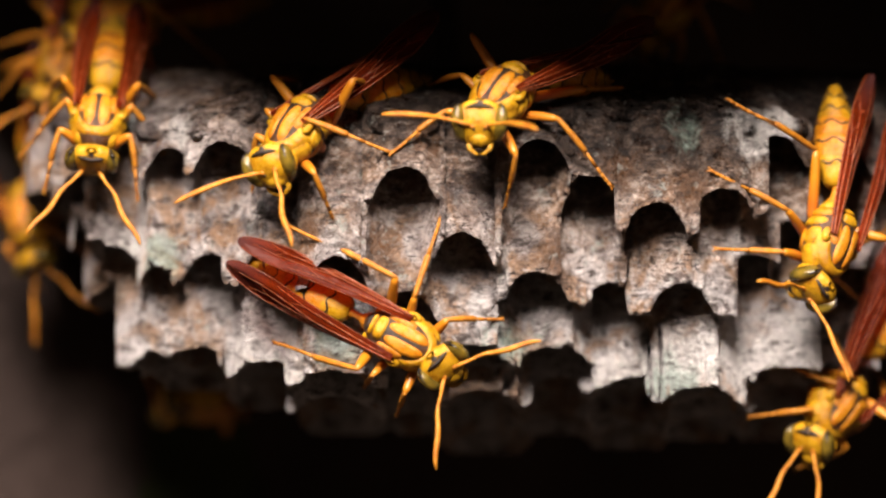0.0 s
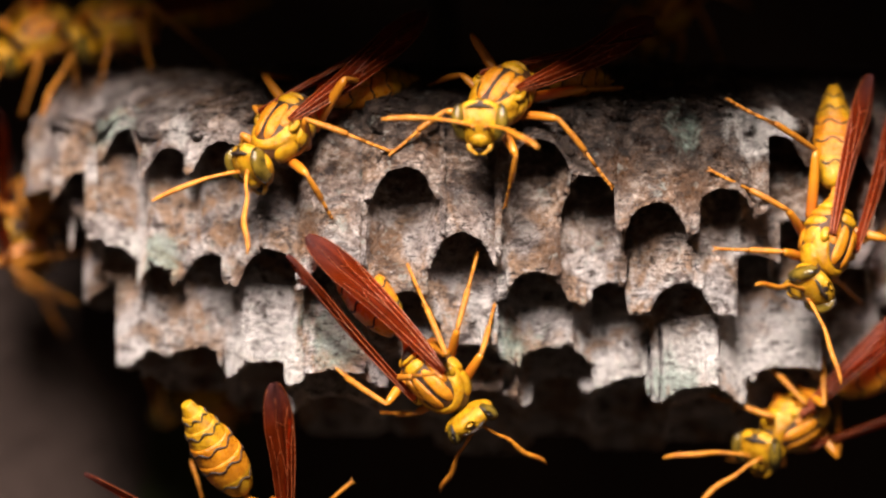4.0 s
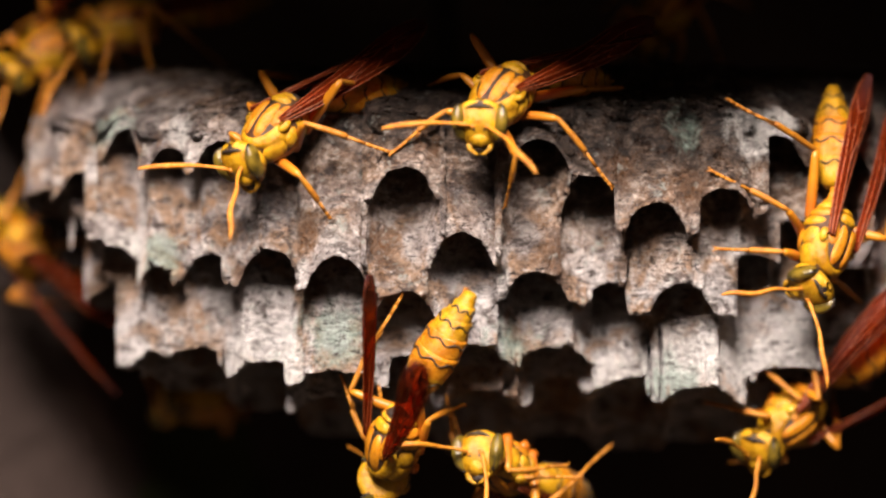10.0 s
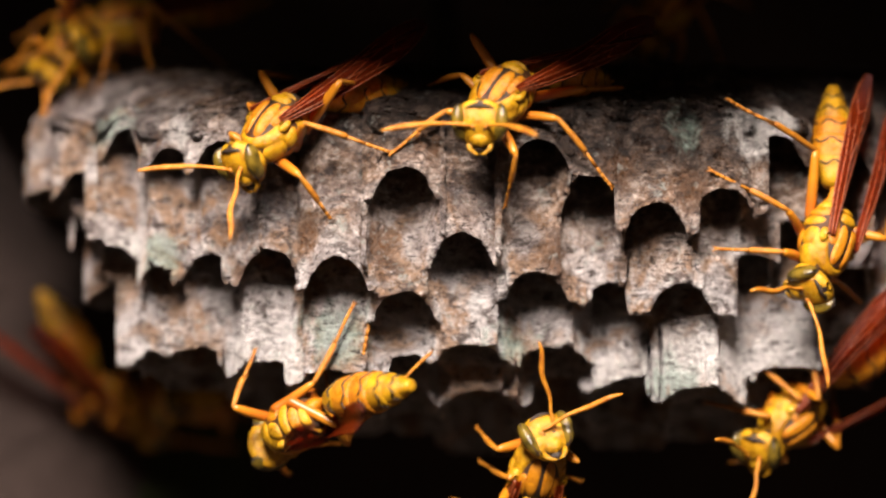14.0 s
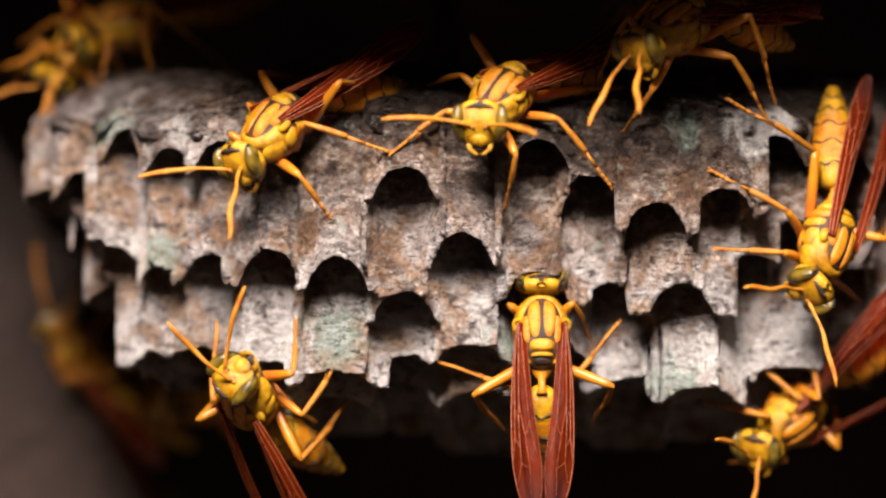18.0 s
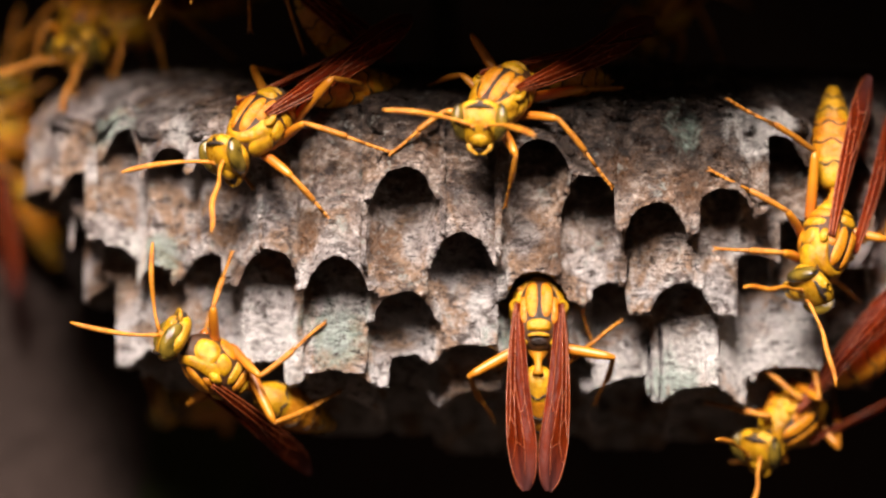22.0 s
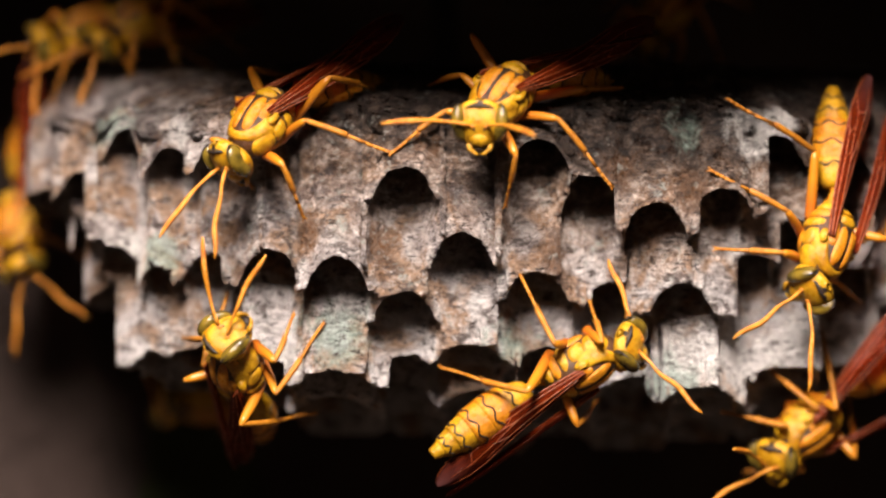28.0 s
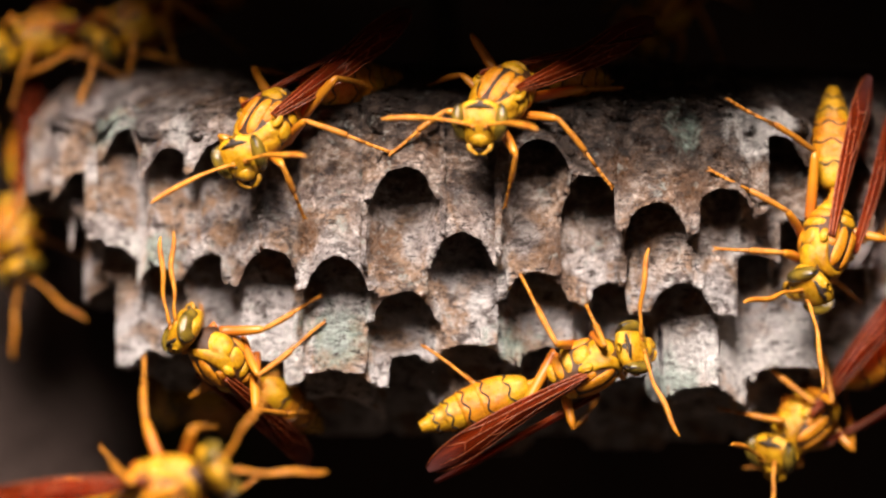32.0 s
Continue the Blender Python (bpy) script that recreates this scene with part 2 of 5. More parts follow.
# ---- the nest: a comb of paper cells, each a tube with its own rim ----
# cell centre across, centre in depth, and how far its near rim hangs, in mm
CELLS_NEAR = [(-2.60, 0.00, 3.36), (6.39, 0.00, 1.37), (14.31, 1.45, 5.33),
              (-14.90, 2.38, 0.56), (-7.07, 2.65, 8.77), (1.29, 2.38, 7.14), (10.15, 1.55, 3.29), (18.95, 1.75, 4.20), (22.60, 2.90, -0.10),
              (-18.65, 5.03, -0.19), (-11.87, 4.77, 7.40), (-2.59, 5.03, 10.22), (6.35, 5.03, 8.85), (16.20, 5.03, 9.54), (24.08, 7.16, 4.17)]
CELLS_MIDDLE = [(-21.75, 7.53, -2.8), (-16.28, 7.42, 6.64), (-7.36, 7.68, 15.02), (1.84, 7.42, 13.22), (11.65, 7.42, 8.94), (21.48, 7.42, 6.64),
                (-19.91, 8.59, 6.85), (-12.11, 9.80, 13.66), (-2.02, 10.07, 13.1), (7.83, 10.07, 12.52), (17.98, 10.07, 15.45), (27.74, 6.89, -1.19),
                (-25.37, 10.60, -0.67), (-17.12, 12.46, 11.78), (-7.61, 12.46, 15.36), (2.59, 12.46, 14.96), (13.40, 12.46, 14.05), (23.93, 12.46, 13.23), (28.66, 11.13, 6.26)]
CELLS_FAR = [(-23.10, 10.49, 4.70), (-26.10, 14.31, 2.90), (-19.80, 13.78, 11.70), (-27.60, 13.78, -0.84), (-28.40, 17.49, -1.97), (-24.10, 15.90, 6.00),
             (-12.52, 14.84, 12.39), (-2.55, 15.11, 13.76), (8.01, 15.11, 13.22), (18.73, 15.11, 14.60), (28.55, 14.84, 12.14), (31.41, 10.60, -0.76), (32.20, 14.84, 7.50),
             (-17.54, 17.49, 11.80), (-7.42, 17.49, 13.11), (2.66, 17.75, 13.87), (13.55, 17.49, 13.11), (24.44, 17.49, 12.90),
             (-12.43, 20.14, 12.29), (-2.20, 20.41, 14.13), (8.19, 20.14, 14.21), (18.97, 20.14, 14.63), (-7.19, 22.79, 13.41), (3.13, 22.79, 14.91), (13.65, 22.79, 14.49), (24.56, 22.52, 13.92)]
CELLS = [Vector(c) for c in CELLS_NEAR + CELLS_MIDDLE + CELLS_FAR]
ORIGIN = Vector((0, 2.0, 7.638))
AX_V = Vector((0, math.cos(TILT), -math.sin(TILT)))
AX_H = Vector((0, -math.sin(TILT), -math.cos(TILT)))


def comb_place(u, v, h):
    """From comb axes (across, depth, along the cells) to the world, in metres."""
    return (ORIGIN + Vector((u, 0, 0)) + v * AX_V + h * AX_H) * MM


# one sheet through all the rims, so that neighbours share their edges
_pts = np.array([(c.x, c.y - (0.5 if c.x > -17 else 0.44) * PITCH) for c in CELLS])
_val = np.array([c.z for c in CELLS])
_ctr = np.array([(c.x, c.y) for c in CELLS])
def _kernel(d):
    return np.sqrt(d * d + 1.2)


_weights = np.linalg.solve(np.block([[_kernel(np.linalg.norm(_pts[:, None] - _pts[None], axis=2)) - 0.25 * np.eye(len(CELLS)), np.ones((len(CELLS), 1))], [np.ones((1, len(CELLS))), np.zeros((1, 1))]]), np.append(_val, 0.0))


def _smooth(u, v):
    d = np.hypot(_pts[:, 0] - u, _pts[:, 1] - v)
    return float(_kernel(d) @ _weights[:-1] + _weights[-1])


_far = np.linalg.norm(_ctr[:, None] - _ctr[None], axis=2) + 99 * np.eye(len(CELLS))
_gap = np.clip(_far.min(axis=1), 0.85 * PITCH, PITCH)
_round, _arch = 0.5 * PITCH, 2.35
_slope = np.array([min(max((_smooth(c.x, c.y) - c.z) / _round, 0.25), 0.95) for c in CELLS])


def rim_sheet(u, v):
    """The edge of a wall: each cell's near half is an arch, and neighbours meet where their arches do. The narrow end is calmer."""
    du, dv = u - _ctr[:, 0], v - _ctr[:, 1]
    d = np.hypot(du, dv)
    level = _val + _slope * (_arch * (1 - np.sqrt(np.maximum(1 - (du / _arch) ** 2, 0.06))) + 0.25 * np.maximum(dv, 0.0))
    w = np.clip(1.25 - (d - d.min()) / 0.55, 0.0, 1.0) * np.clip(0.5 - dv / 0.8, 0.001, 1.0)
    w = w * np.exp(np.clip(level - level.max(), -12, 0) / 0.6)
    arched = w @ level / w.sum()
    q = ((_pts[:, 0] - u) / (0.31 * _gap)) ** 2 + ((_pts[:, 1] - v) / (0.30 * _gap)) ** 2
    w = np.exp(-0.5 * (q - q.min()))
    calm = w @ _val / w.sum()
    f = min(max((u + 31.0) / 4.0, 0.0), 1.0)
    return float(f * arched + (1 - f) * calm)


def corner(u, v):
    """1 where three cells meet, 0 in the middle of a wall."""
    d = np.sort(np.hypot(_ctr[:, 0] - u, _ctr[:, 1] - v))[:3]
    return max(0.0, 1.0 - float(d[2] - d[0]) / (0.58 * PITCH))


def front_edge(u):
    """How far the comb's outer row stands back from its middle."""
    return 0.038 * max(0.0, -8 - u) ** 2 + 0.04 * max(0.0, u - 14) ** 2


def outer_front(u):
    """Where the outermost cell walls stand, column by column."""
    r, best = 0.53 * PITCH, front_edge(u) + 0.3 * PITCH
    for c in CELLS:
        if abs(u - c.x) < r:
            best = min(best, c.y - r * (1 - (abs(u - c.x) / r) ** 3.5) ** 0.5)
    return best


def roof_height(u, v):
    """The shoulder of the comb above the cells, along the axis (negative is up)."""
    k = min(max(v + 0.5 * PITCH - front_edge(u), 0), 40)
    return -0.1 - 15 * (1 - math.exp(-k / 12.5)) - 0.38 * front_edge(u)


def build_cell(c, nest, fine):
    n, near = (120 if fine else 72), []
    for o in CELLS:
        w = Vector((o.x - c.x, o.y - c.y))
        if 0.01 < w.length < 2.2 * PITCH:
            near.append((w.length / 2, math.atan2(w.y, w.x)))
    edge = not any(abs(math.remainder(b + math.pi / 2, 2 * math.pi)) < radians(48) and d < 0.62 * PITCH for d, b in near)
    inner, outer = [], []
    for i in range(n):
        a = 2 * math.pi * i / n
        ks = [d / max(math.cos(a - b), 1e-3) for d, b in near if math.cos(a - b) > 0.05]
        ks = [min(k, 9.0) for k in ks]
        free = PITCH * (0.535 if c.x > -17 else 0.48)
        if edge and math.sin(a) < 0.3:
            off = abs(math.degrees(math.remainder(a + math.pi / 2, 2 * math.pi)))
            ks.append(free * 0.985 * (1 - 0.14 * math.exp(-((off - 46) / 17) ** 2)))
        elif min(ks, default=9.0) > PITCH * (0.61 if c.x > -17 else 0.54):
            ks.append(free)
        outer.append(min(ks) + 0.05)
        soft = sum(k ** -9 for k in ks) ** (-1 / 9)
        inner.append(min(soft, min(ks) - 0.03) - 0.10)
    bm = bmesh.new()
    seed = Vector((c.x * 0.7, c.y * 1.3, 3.1))

    def relief(u, v, h):
        """Lumpy layers of chewed pulp."""
        w = 0.11 * noise.noise(Vector((u * 0.55, v * 0.55, h * 2.6))) + 0.13 * noise.noise(Vector((u * 0.9, v * 0.9, h * 1.1)))
        w += 0.10 * noise.noise(Vector((u * 1.9, v * 1.9, h * 2.4)) + seed) + 0.075 * noise.noise(Vector((u * 3.8, v * 3.8, h * 4.6)))
        return w + 0.05 * noise.noise(Vector((u * 6.5, v * 6.5, h * 8.5)))

    def wall(radii, h_of, wobble):
        ring = []
        for i in range(n):
            a = 2 * math.pi * i / n
            r = radii[i]
            u, v, h = c.x + r * math.cos(a), c.y + r * math.sin(a), h_of(i, a)
            w = wobble * relief(u, v, h)
            ring.append(bm.verts.new(comb_place(u + w * math.cos(a), v + w * math.sin(a), h)))
        return ring

    lip = []
    for i in range(n):
        a = 2 * math.pi * i / n
        u, v = c.x + outer[i] * math.cos(a), c.y + outer[i] * math.sin(a)
        ragged = 0.14 * noise.noise(Vector((u * 1.1, v * 1.1, 0))) + 0.13 * noise.noise(Vector((u * 3.4, v * 3.4, 7)))
        calm = 0.35 if c.x < -22 else 1.0
        lip.append(rim_sheet(u, v) + calm * (0.15 * corner(u, v) - 0.05 + ragged))
    top = [min(roof_height(c.x + outer[i] * math.cos(2 * math.pi * i / n), c.y + outer[i] * math.sin(2 * math.pi * i / n)) + 0.1, lip[i] - 2.0) for i in range(n)]
    rings = []
    steps = 84 if fine else 40
    for s in range(steps + 1):
        f = (s / steps) ** 0.9
        rings.append(wall([r - 0.3 * max(0, 1 - 9 * f) ** 2 for r in outer], lambda i, a: top[i] + (lip[i] - 0.05 - top[i]) * f, 1.0))
    rings.append(wall([r - 0.04 for r in outer], lambda i, a: lip[i], 0.5))
    rings.append(wall([r + 0.03 for r in inner], lambda i, a: lip[i] - 0.02, 0.5))
    low = min(lip)
    deep = 44 if fine else 12
    for s in range(1, deep + 1):
        f = s / deep
        rings.append(wall([r * (1 - 0.12 * f) for r in inner], lambda i, a: (lip[i] - 0.1) * (1 - f) + f * max(top[i] + 1.0, low - 9.5), 0.9))
    grid_faces(bm, rings, True, (True, True))
    bmesh.ops.recalc_face_normals(bm, faces=bm.faces)
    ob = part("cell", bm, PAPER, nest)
    ob.data.set_sharp_from_angle(angle=radians(20))
    return ob


nest = tagged(new("paper_wasp_nest"), "grey-brown chewed-paper comb of open hexagonal cells under an added unseen overhang", "wasp nest")
for index, c in enumerate(CELLS):
    build_cell(c, nest, index < len(CELLS_NEAR) + 12)


def build_roof():
    """The rough shoulder that closes the comb above."""
    bm = bmesh.new()
    rings = []
    for j in range(46):
        row = []
        for i in range(260):
            u = -28.6 + 62.6 * i / 259
            k = 40 * (j / 45) ** 1.7
            fade = math.exp(-k / 2.5)
            edge = outer_front(u) * fade + (front_edge(u) - 0.25 * PITCH) * (1 - fade) + 0.35
            v = edge + k
            h = roof_height(u, v)
            if j < 1:
                h = min(h + 1.2, rim_sheet(u, v) - 1.0)
            lump = 0.5 * noise.noise(Vector((u * 0.33, v * 0.4, 1))) + 0.3 * noise.noise(Vector((u * 0.9, v * 0.8, 4))) + 0.1 * noise.noise(Vector((u * 2.4, v * 2.4, 9)))
            row.append(bm.verts.new(comb_place(u, v, h - lump * min(1.0, 0.3 + 0.3 * k))))
        rings.append(row)
    grid_faces(bm, rings, False)
    bmesh.ops.solidify(bm, geom=bm.faces[:], thickness=0.0002)
    return part("comb_back", bm, PAPER, nest, "rough brown-stained paper back of the comb, its shade painted in")


build_roof()


def build_stalk():
    bm = bmesh.new()
    rings = []
    for j in range(10):
        f = j / 9
        r = 2.2 - 1.2 * math.sin(math.pi * f)
        rings.append([bm.verts.new(Vector((math.cos(a) * r, 38 + math.sin(a) * r, 6 + 44 * f)) * MM) for a in [2 * math.pi * i / 16 for i in range(16)]])
    grid_faces(bm, rings, True, (True, True))
    return part("stalk", bm, BLACK, nest, "short dark stalk that holds the comb")


build_stalk()


# ---- the shelter: dark rock behind and below, an added shading sheet above ----
def rock_sheet(name, place, nu, nv, mat, label, calm=1.0):
    bm = bmesh.new()
    rings = []
    for j in range(nv):
        row = []
        for i in range(nu):
            q = place(i / (nu - 1), j / (nv - 1))
            w = Vector((noise.noise(q * 0.02), noise.noise(q * 0.02 + Vector((9, 3, 1))), noise.noise(q * 0.021 + Vector((2, 7, 5))))) * 9 * min(1.0, calm + 2 * j / nv)
            row.append(bm.verts.new((q + w) * MM))
        rings.append(row)
    grid_faces(bm, rings, False)
    return tagged(part(name, bm, mat, None), label, "rock", kind="structure")


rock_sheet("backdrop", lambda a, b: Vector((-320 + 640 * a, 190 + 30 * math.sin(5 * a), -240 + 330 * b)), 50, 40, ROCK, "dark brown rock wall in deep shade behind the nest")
# added out of view: its uneven lip blocks the flash from the comb's top
rock_sheet("shade_ceiling", lambda a, b: Vector((-320 + 640 * a, -12 + 236 * b, 18.9 + 25 * b + 4 * math.sin(9 * a) * b + 1.05 * min(max(307 - 640 * a, 0), 45) + 0.95 * min(max(640 * a - 338, 0), 30) - 2.0 * math.exp(-((640 * a - 331) / 7.0) ** 2))), 260, 40, ROCK, "unseen dark rock overhang, added to shade the comb's top, that the nest hangs from", 0.12)


def boulder(name, x, y, z, rx, ry, rz, mat, label, seed):
    bm = bmesh.new()
    bmesh.ops.create_icosphere(bm, subdivisions=4, radius=1)
    for v in bm.verts:
        q = v.co.copy()
        k = 1 + 0.30 * noise.noise(q * 1.4 + Vector((seed, 0, 0))) + 0.12 * noise.noise(q * 3.5 + Vector((seed, 4, 0)))
        v.co = Vector((q.x * rx, q.y * ry, q.z * rz)) * k * MM
    ob = part(name, bm, mat, None)
    ob.location = V(x, y, z)
    return tagged(ob, label, "rock", kind="structure")


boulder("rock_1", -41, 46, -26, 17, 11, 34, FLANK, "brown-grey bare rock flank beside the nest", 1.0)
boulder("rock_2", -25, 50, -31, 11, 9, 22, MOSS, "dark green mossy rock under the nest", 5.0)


# ---- paper wasps ----
def ellipsoid(bm, c, r, n=20, m=12, squash=None):
    rings = []
    for j in range(1, m):
        t = math.pi * j / m
        ring = []
        for i in range(n):
            a = 2 * math.pi * i / n
            q = Vector((r[0] * math.sin(t) * math.cos(a), r[1] * math.sin(t) * math.sin(a), r[2] * math.cos(t)))
            if squash:
                q = squash(q)
            ring.append(bm.verts.new((Vector(c) + q) * MM))
        rings.append(ring)
    grid_faces(bm, rings)
    for ring, z, flip in ((rings[0], r[2], False), (rings[-1], -r[2], True)):
        q = Vector((0, 0, z))
        tip = bm.verts.new((Vector(c) + (squash(q) if squash else q)) * MM)
        for i in range(n):
            f = (ring[i], ring[(i + 1) % n], tip)
            bm.faces.new(f[::-1] if flip else f)
    return bm


def tube(bm, pts, radii, n=10, flat=1.0):
    """A round tube along a line of points (mm), with a radius at each."""
    rings = []
    pts = [Vector(q) for q in pts]
    for k, q in enumerate(pts):
        d = (pts[min(k + 1, len(pts) - 1)] - pts[max(k - 1, 0)]).normalized()
        side = d.cross(Vector((0.13, 0.2, 1))).normalized()
        up = side.cross(d)
        rings.append([bm.verts.new((q + radii[k] * (math.cos(2 * math.pi * i / n) * side + flat * math.sin(2 * math.pi * i / n) * up)) * MM) for i in range(n)])
    grid_faces(bm, rings, True, (True, True))
    bmesh.ops.recalc_face_normals(bm, faces=bm.faces[:])
    return bm


def loft_y(bm, rows, n=24):
    """Rings across y: (y, half width, half height, z of the middle)."""
    rings = [[bm.verts.new(Vector((w * math.cos(2 * math.pi * i / n), y, z + h * math.sin(2 * math.pi * i / n))) * MM) for i in range(n)] for y, w, h, z in rows]
    grid_faces(bm, rings, True, (True, True))
    bmesh.ops.recalc_face_normals(bm, faces=bm.faces[:])
    return bm


WAIST = Vector((0, -3.5, -0.5))
THORAX = (1.85, 2.85, 1.75)


def on_thorax(x, y, lift):
    """The point of the thorax's upper side above (x, y)."""
    k = min((x / THORAX[0]) ** 2 + (y / THORAX[1]) ** 2, 0.985)
    z = THORAX[2] * math.sqrt(1 - k)
    nrm = Vector((x / THORAX[0] ** 2, y / THORAX[1] ** 2, z / THORAX[2] ** 2)).normalized()
    return Vector((x, y, z)) + nrm * lift


def pad(cx, cy, rx, ry, lift, power=2.6, bend=0.0, n=22, m=6):
    """A cushion-shaped plate laid on the thorax."""
    bm = bmesh.new()
    rings = []
    for j in range(m, 0, -1):
        f = j / m
        ring = []
        for i in range(n):
            a = 2 * math.pi * i / n
            c, s = math.cos(a), math.sin(a)
            k = (abs(c) ** power + abs(s) ** power) ** (-1 / power)
            x, y = cx + rx * f * k * c, cy + ry * f * k * s
            x += bend * (y - cy) ** 2
            ring.append(bm.verts.new(on_thorax(x, y, lift * (1 - f ** 5) - 0.06 * f ** 5) * MM))
        rings.append(ring)
    grid_faces(bm, rings, True, (False, True))
    return bm


def plate(sx, y0, ang0, ry, ra, lift=0.13, n=20, m=5):
    """A cushion-shaped plate on the thorax's flank, at y and an angle below the shoulder."""
    bm = bmesh.new()
    rings = []
    for j in range(m, 0, -1):
        f, ring = j / m, []
        for i in range(n):
            a = 2 * math.pi * i / n
            c, s = math.cos(a), math.sin(a)
            k = f * (abs(c) ** 3 + abs(s) ** 3) ** (-1 / 3)
            y, g = y0 + ry * k * c, radians(ang0 + ra * k * s + 6 * k * c)
            w = math.sqrt(max(1 - (y / THORAX[1]) ** 2, 0.02))
            q = Vector((sx * THORAX[0] * w * math.cos(g), y, -THORAX[2] * w * math.sin(g)))
            out = Vector((q.x, 0.3 * q.y, q.z)).normalized()
            ring.append(bm.verts.new((q + out * (lift * (1 - f ** 5) - 0.05 * f ** 5)) * MM))
        rings.append(ring)
    grid_faces(bm, rings, True, (False, True))
    bmesh.ops.recalc_face_normals(bm, faces=bm.faces[:])
    return bm


def collar(n=40, m=7):
    """The broad smooth band that runs round the front and sides of the back plate."""
    bm = bmesh.new()
    rings = []
    for i in range(n + 1):
        a = radians(-22 + 224 * i / n)
        ring = []
        for s in range(m + 1):
            f = s / m
            x, y = 1.24 * (1 + 0.5 * f) * math.cos(a), 0.36 + 1.58 * (1 + 0.36 * f) * math.sin(a)
            swell = 1 - abs(2 * f - 1) ** 4
            ring.append(bm.verts.new(on_thorax(x, y, 0.20 * swell * min(1.0, 5 * min(i, n - i) / n) - 0.05) * MM))
        rings.append(ring)
    grid_faces(bm, rings, False)
    bmesh.ops.recalc_face_normals(bm, faces=bm.faces[:])
    return bm


LEGS = {"f": (0.75, 1.5, -1.35, 2.7, 4.6), "m": (0.95, -0.2, -1.5, 3.1, 6.0), "h": (0.9, -1.7, -1.3, 4.4, 8.2)}


def limb(wasp, side, kind, tint=None):
    """A leg: thigh, shin and foot. The thigh runs along y from the hip."""
    x, y, z, l1, l2 = LEGS[kind]
    thick = 0.34 if kind == "f" else 0.31 if kind == "m" else 0.36
    bm = bmesh.new()
    tube(bm, [(0, -0.35, 0.1), (0, 0, 0), (0, 0.25 * l1, 0.04), (0, 0.6 * l1, 0.06), (0, 0.88 * l1, 0.02), (0, l1, 0)], [0.42, 0.36, thick * 1.05, thick, thick * 0.8, thick * 0.5], 12)
    thigh = part("leg", bm, LEG, wasp)
    lt = 0.5 * l2
    bm = bmesh.new()
    tube(bm, [(0, -0.08, 0), (0, 0.15, 0), (0, 0.5 * lt, 0.05), (0, 0.92 * lt, 0.02), (0, lt, 0)], [0.14, 0.18, 0.215, 0.22, 0.15], 10)
    for sx in (-1, 1):
        tube(bm, [(0.1 * sx, 0.95 * lt, -0.1), (0.16 * sx, 1.1 * lt + 0.2, -0.26)], [0.06, 0.01], 5)
    shin = part("tibia", bm, TARSUS, thigh)
    bm = bmesh.new()
    lf = l2 - lt
    marks = [0, 0.42, 0.6, 0.74, 0.86, 1.0]
    for a, b in zip(marks, marks[1:]):
        droop = lambda f: -0.35 * math.sin(math.pi * 0.55 * f) * lf * 0.22
        ya, yb = lt + a * lf, lt + b * lf
        tube(bm, [(0, ya - 0.04, droop(a)), (0, ya + 0.6 * (yb - ya), droop(a + 0.6 * (b - a))), (0, yb + 0.03, droop(b))], [0.116, 0.120, 0.130], 8)
    for sx in (-1, 1):
        yb = lt + lf
        tube(bm, [(0, yb - 0.1, droop(1)), (0.14 * sx, yb + 0.16, droop(1) + 0.02), (0.2 * sx, yb + 0.26, droop(1) - 0.14)], [0.07, 0.05, 0.012], 6)
    foot = part("tarsus", bm, TARSUS, thigh)
    return thigh, shin, foot


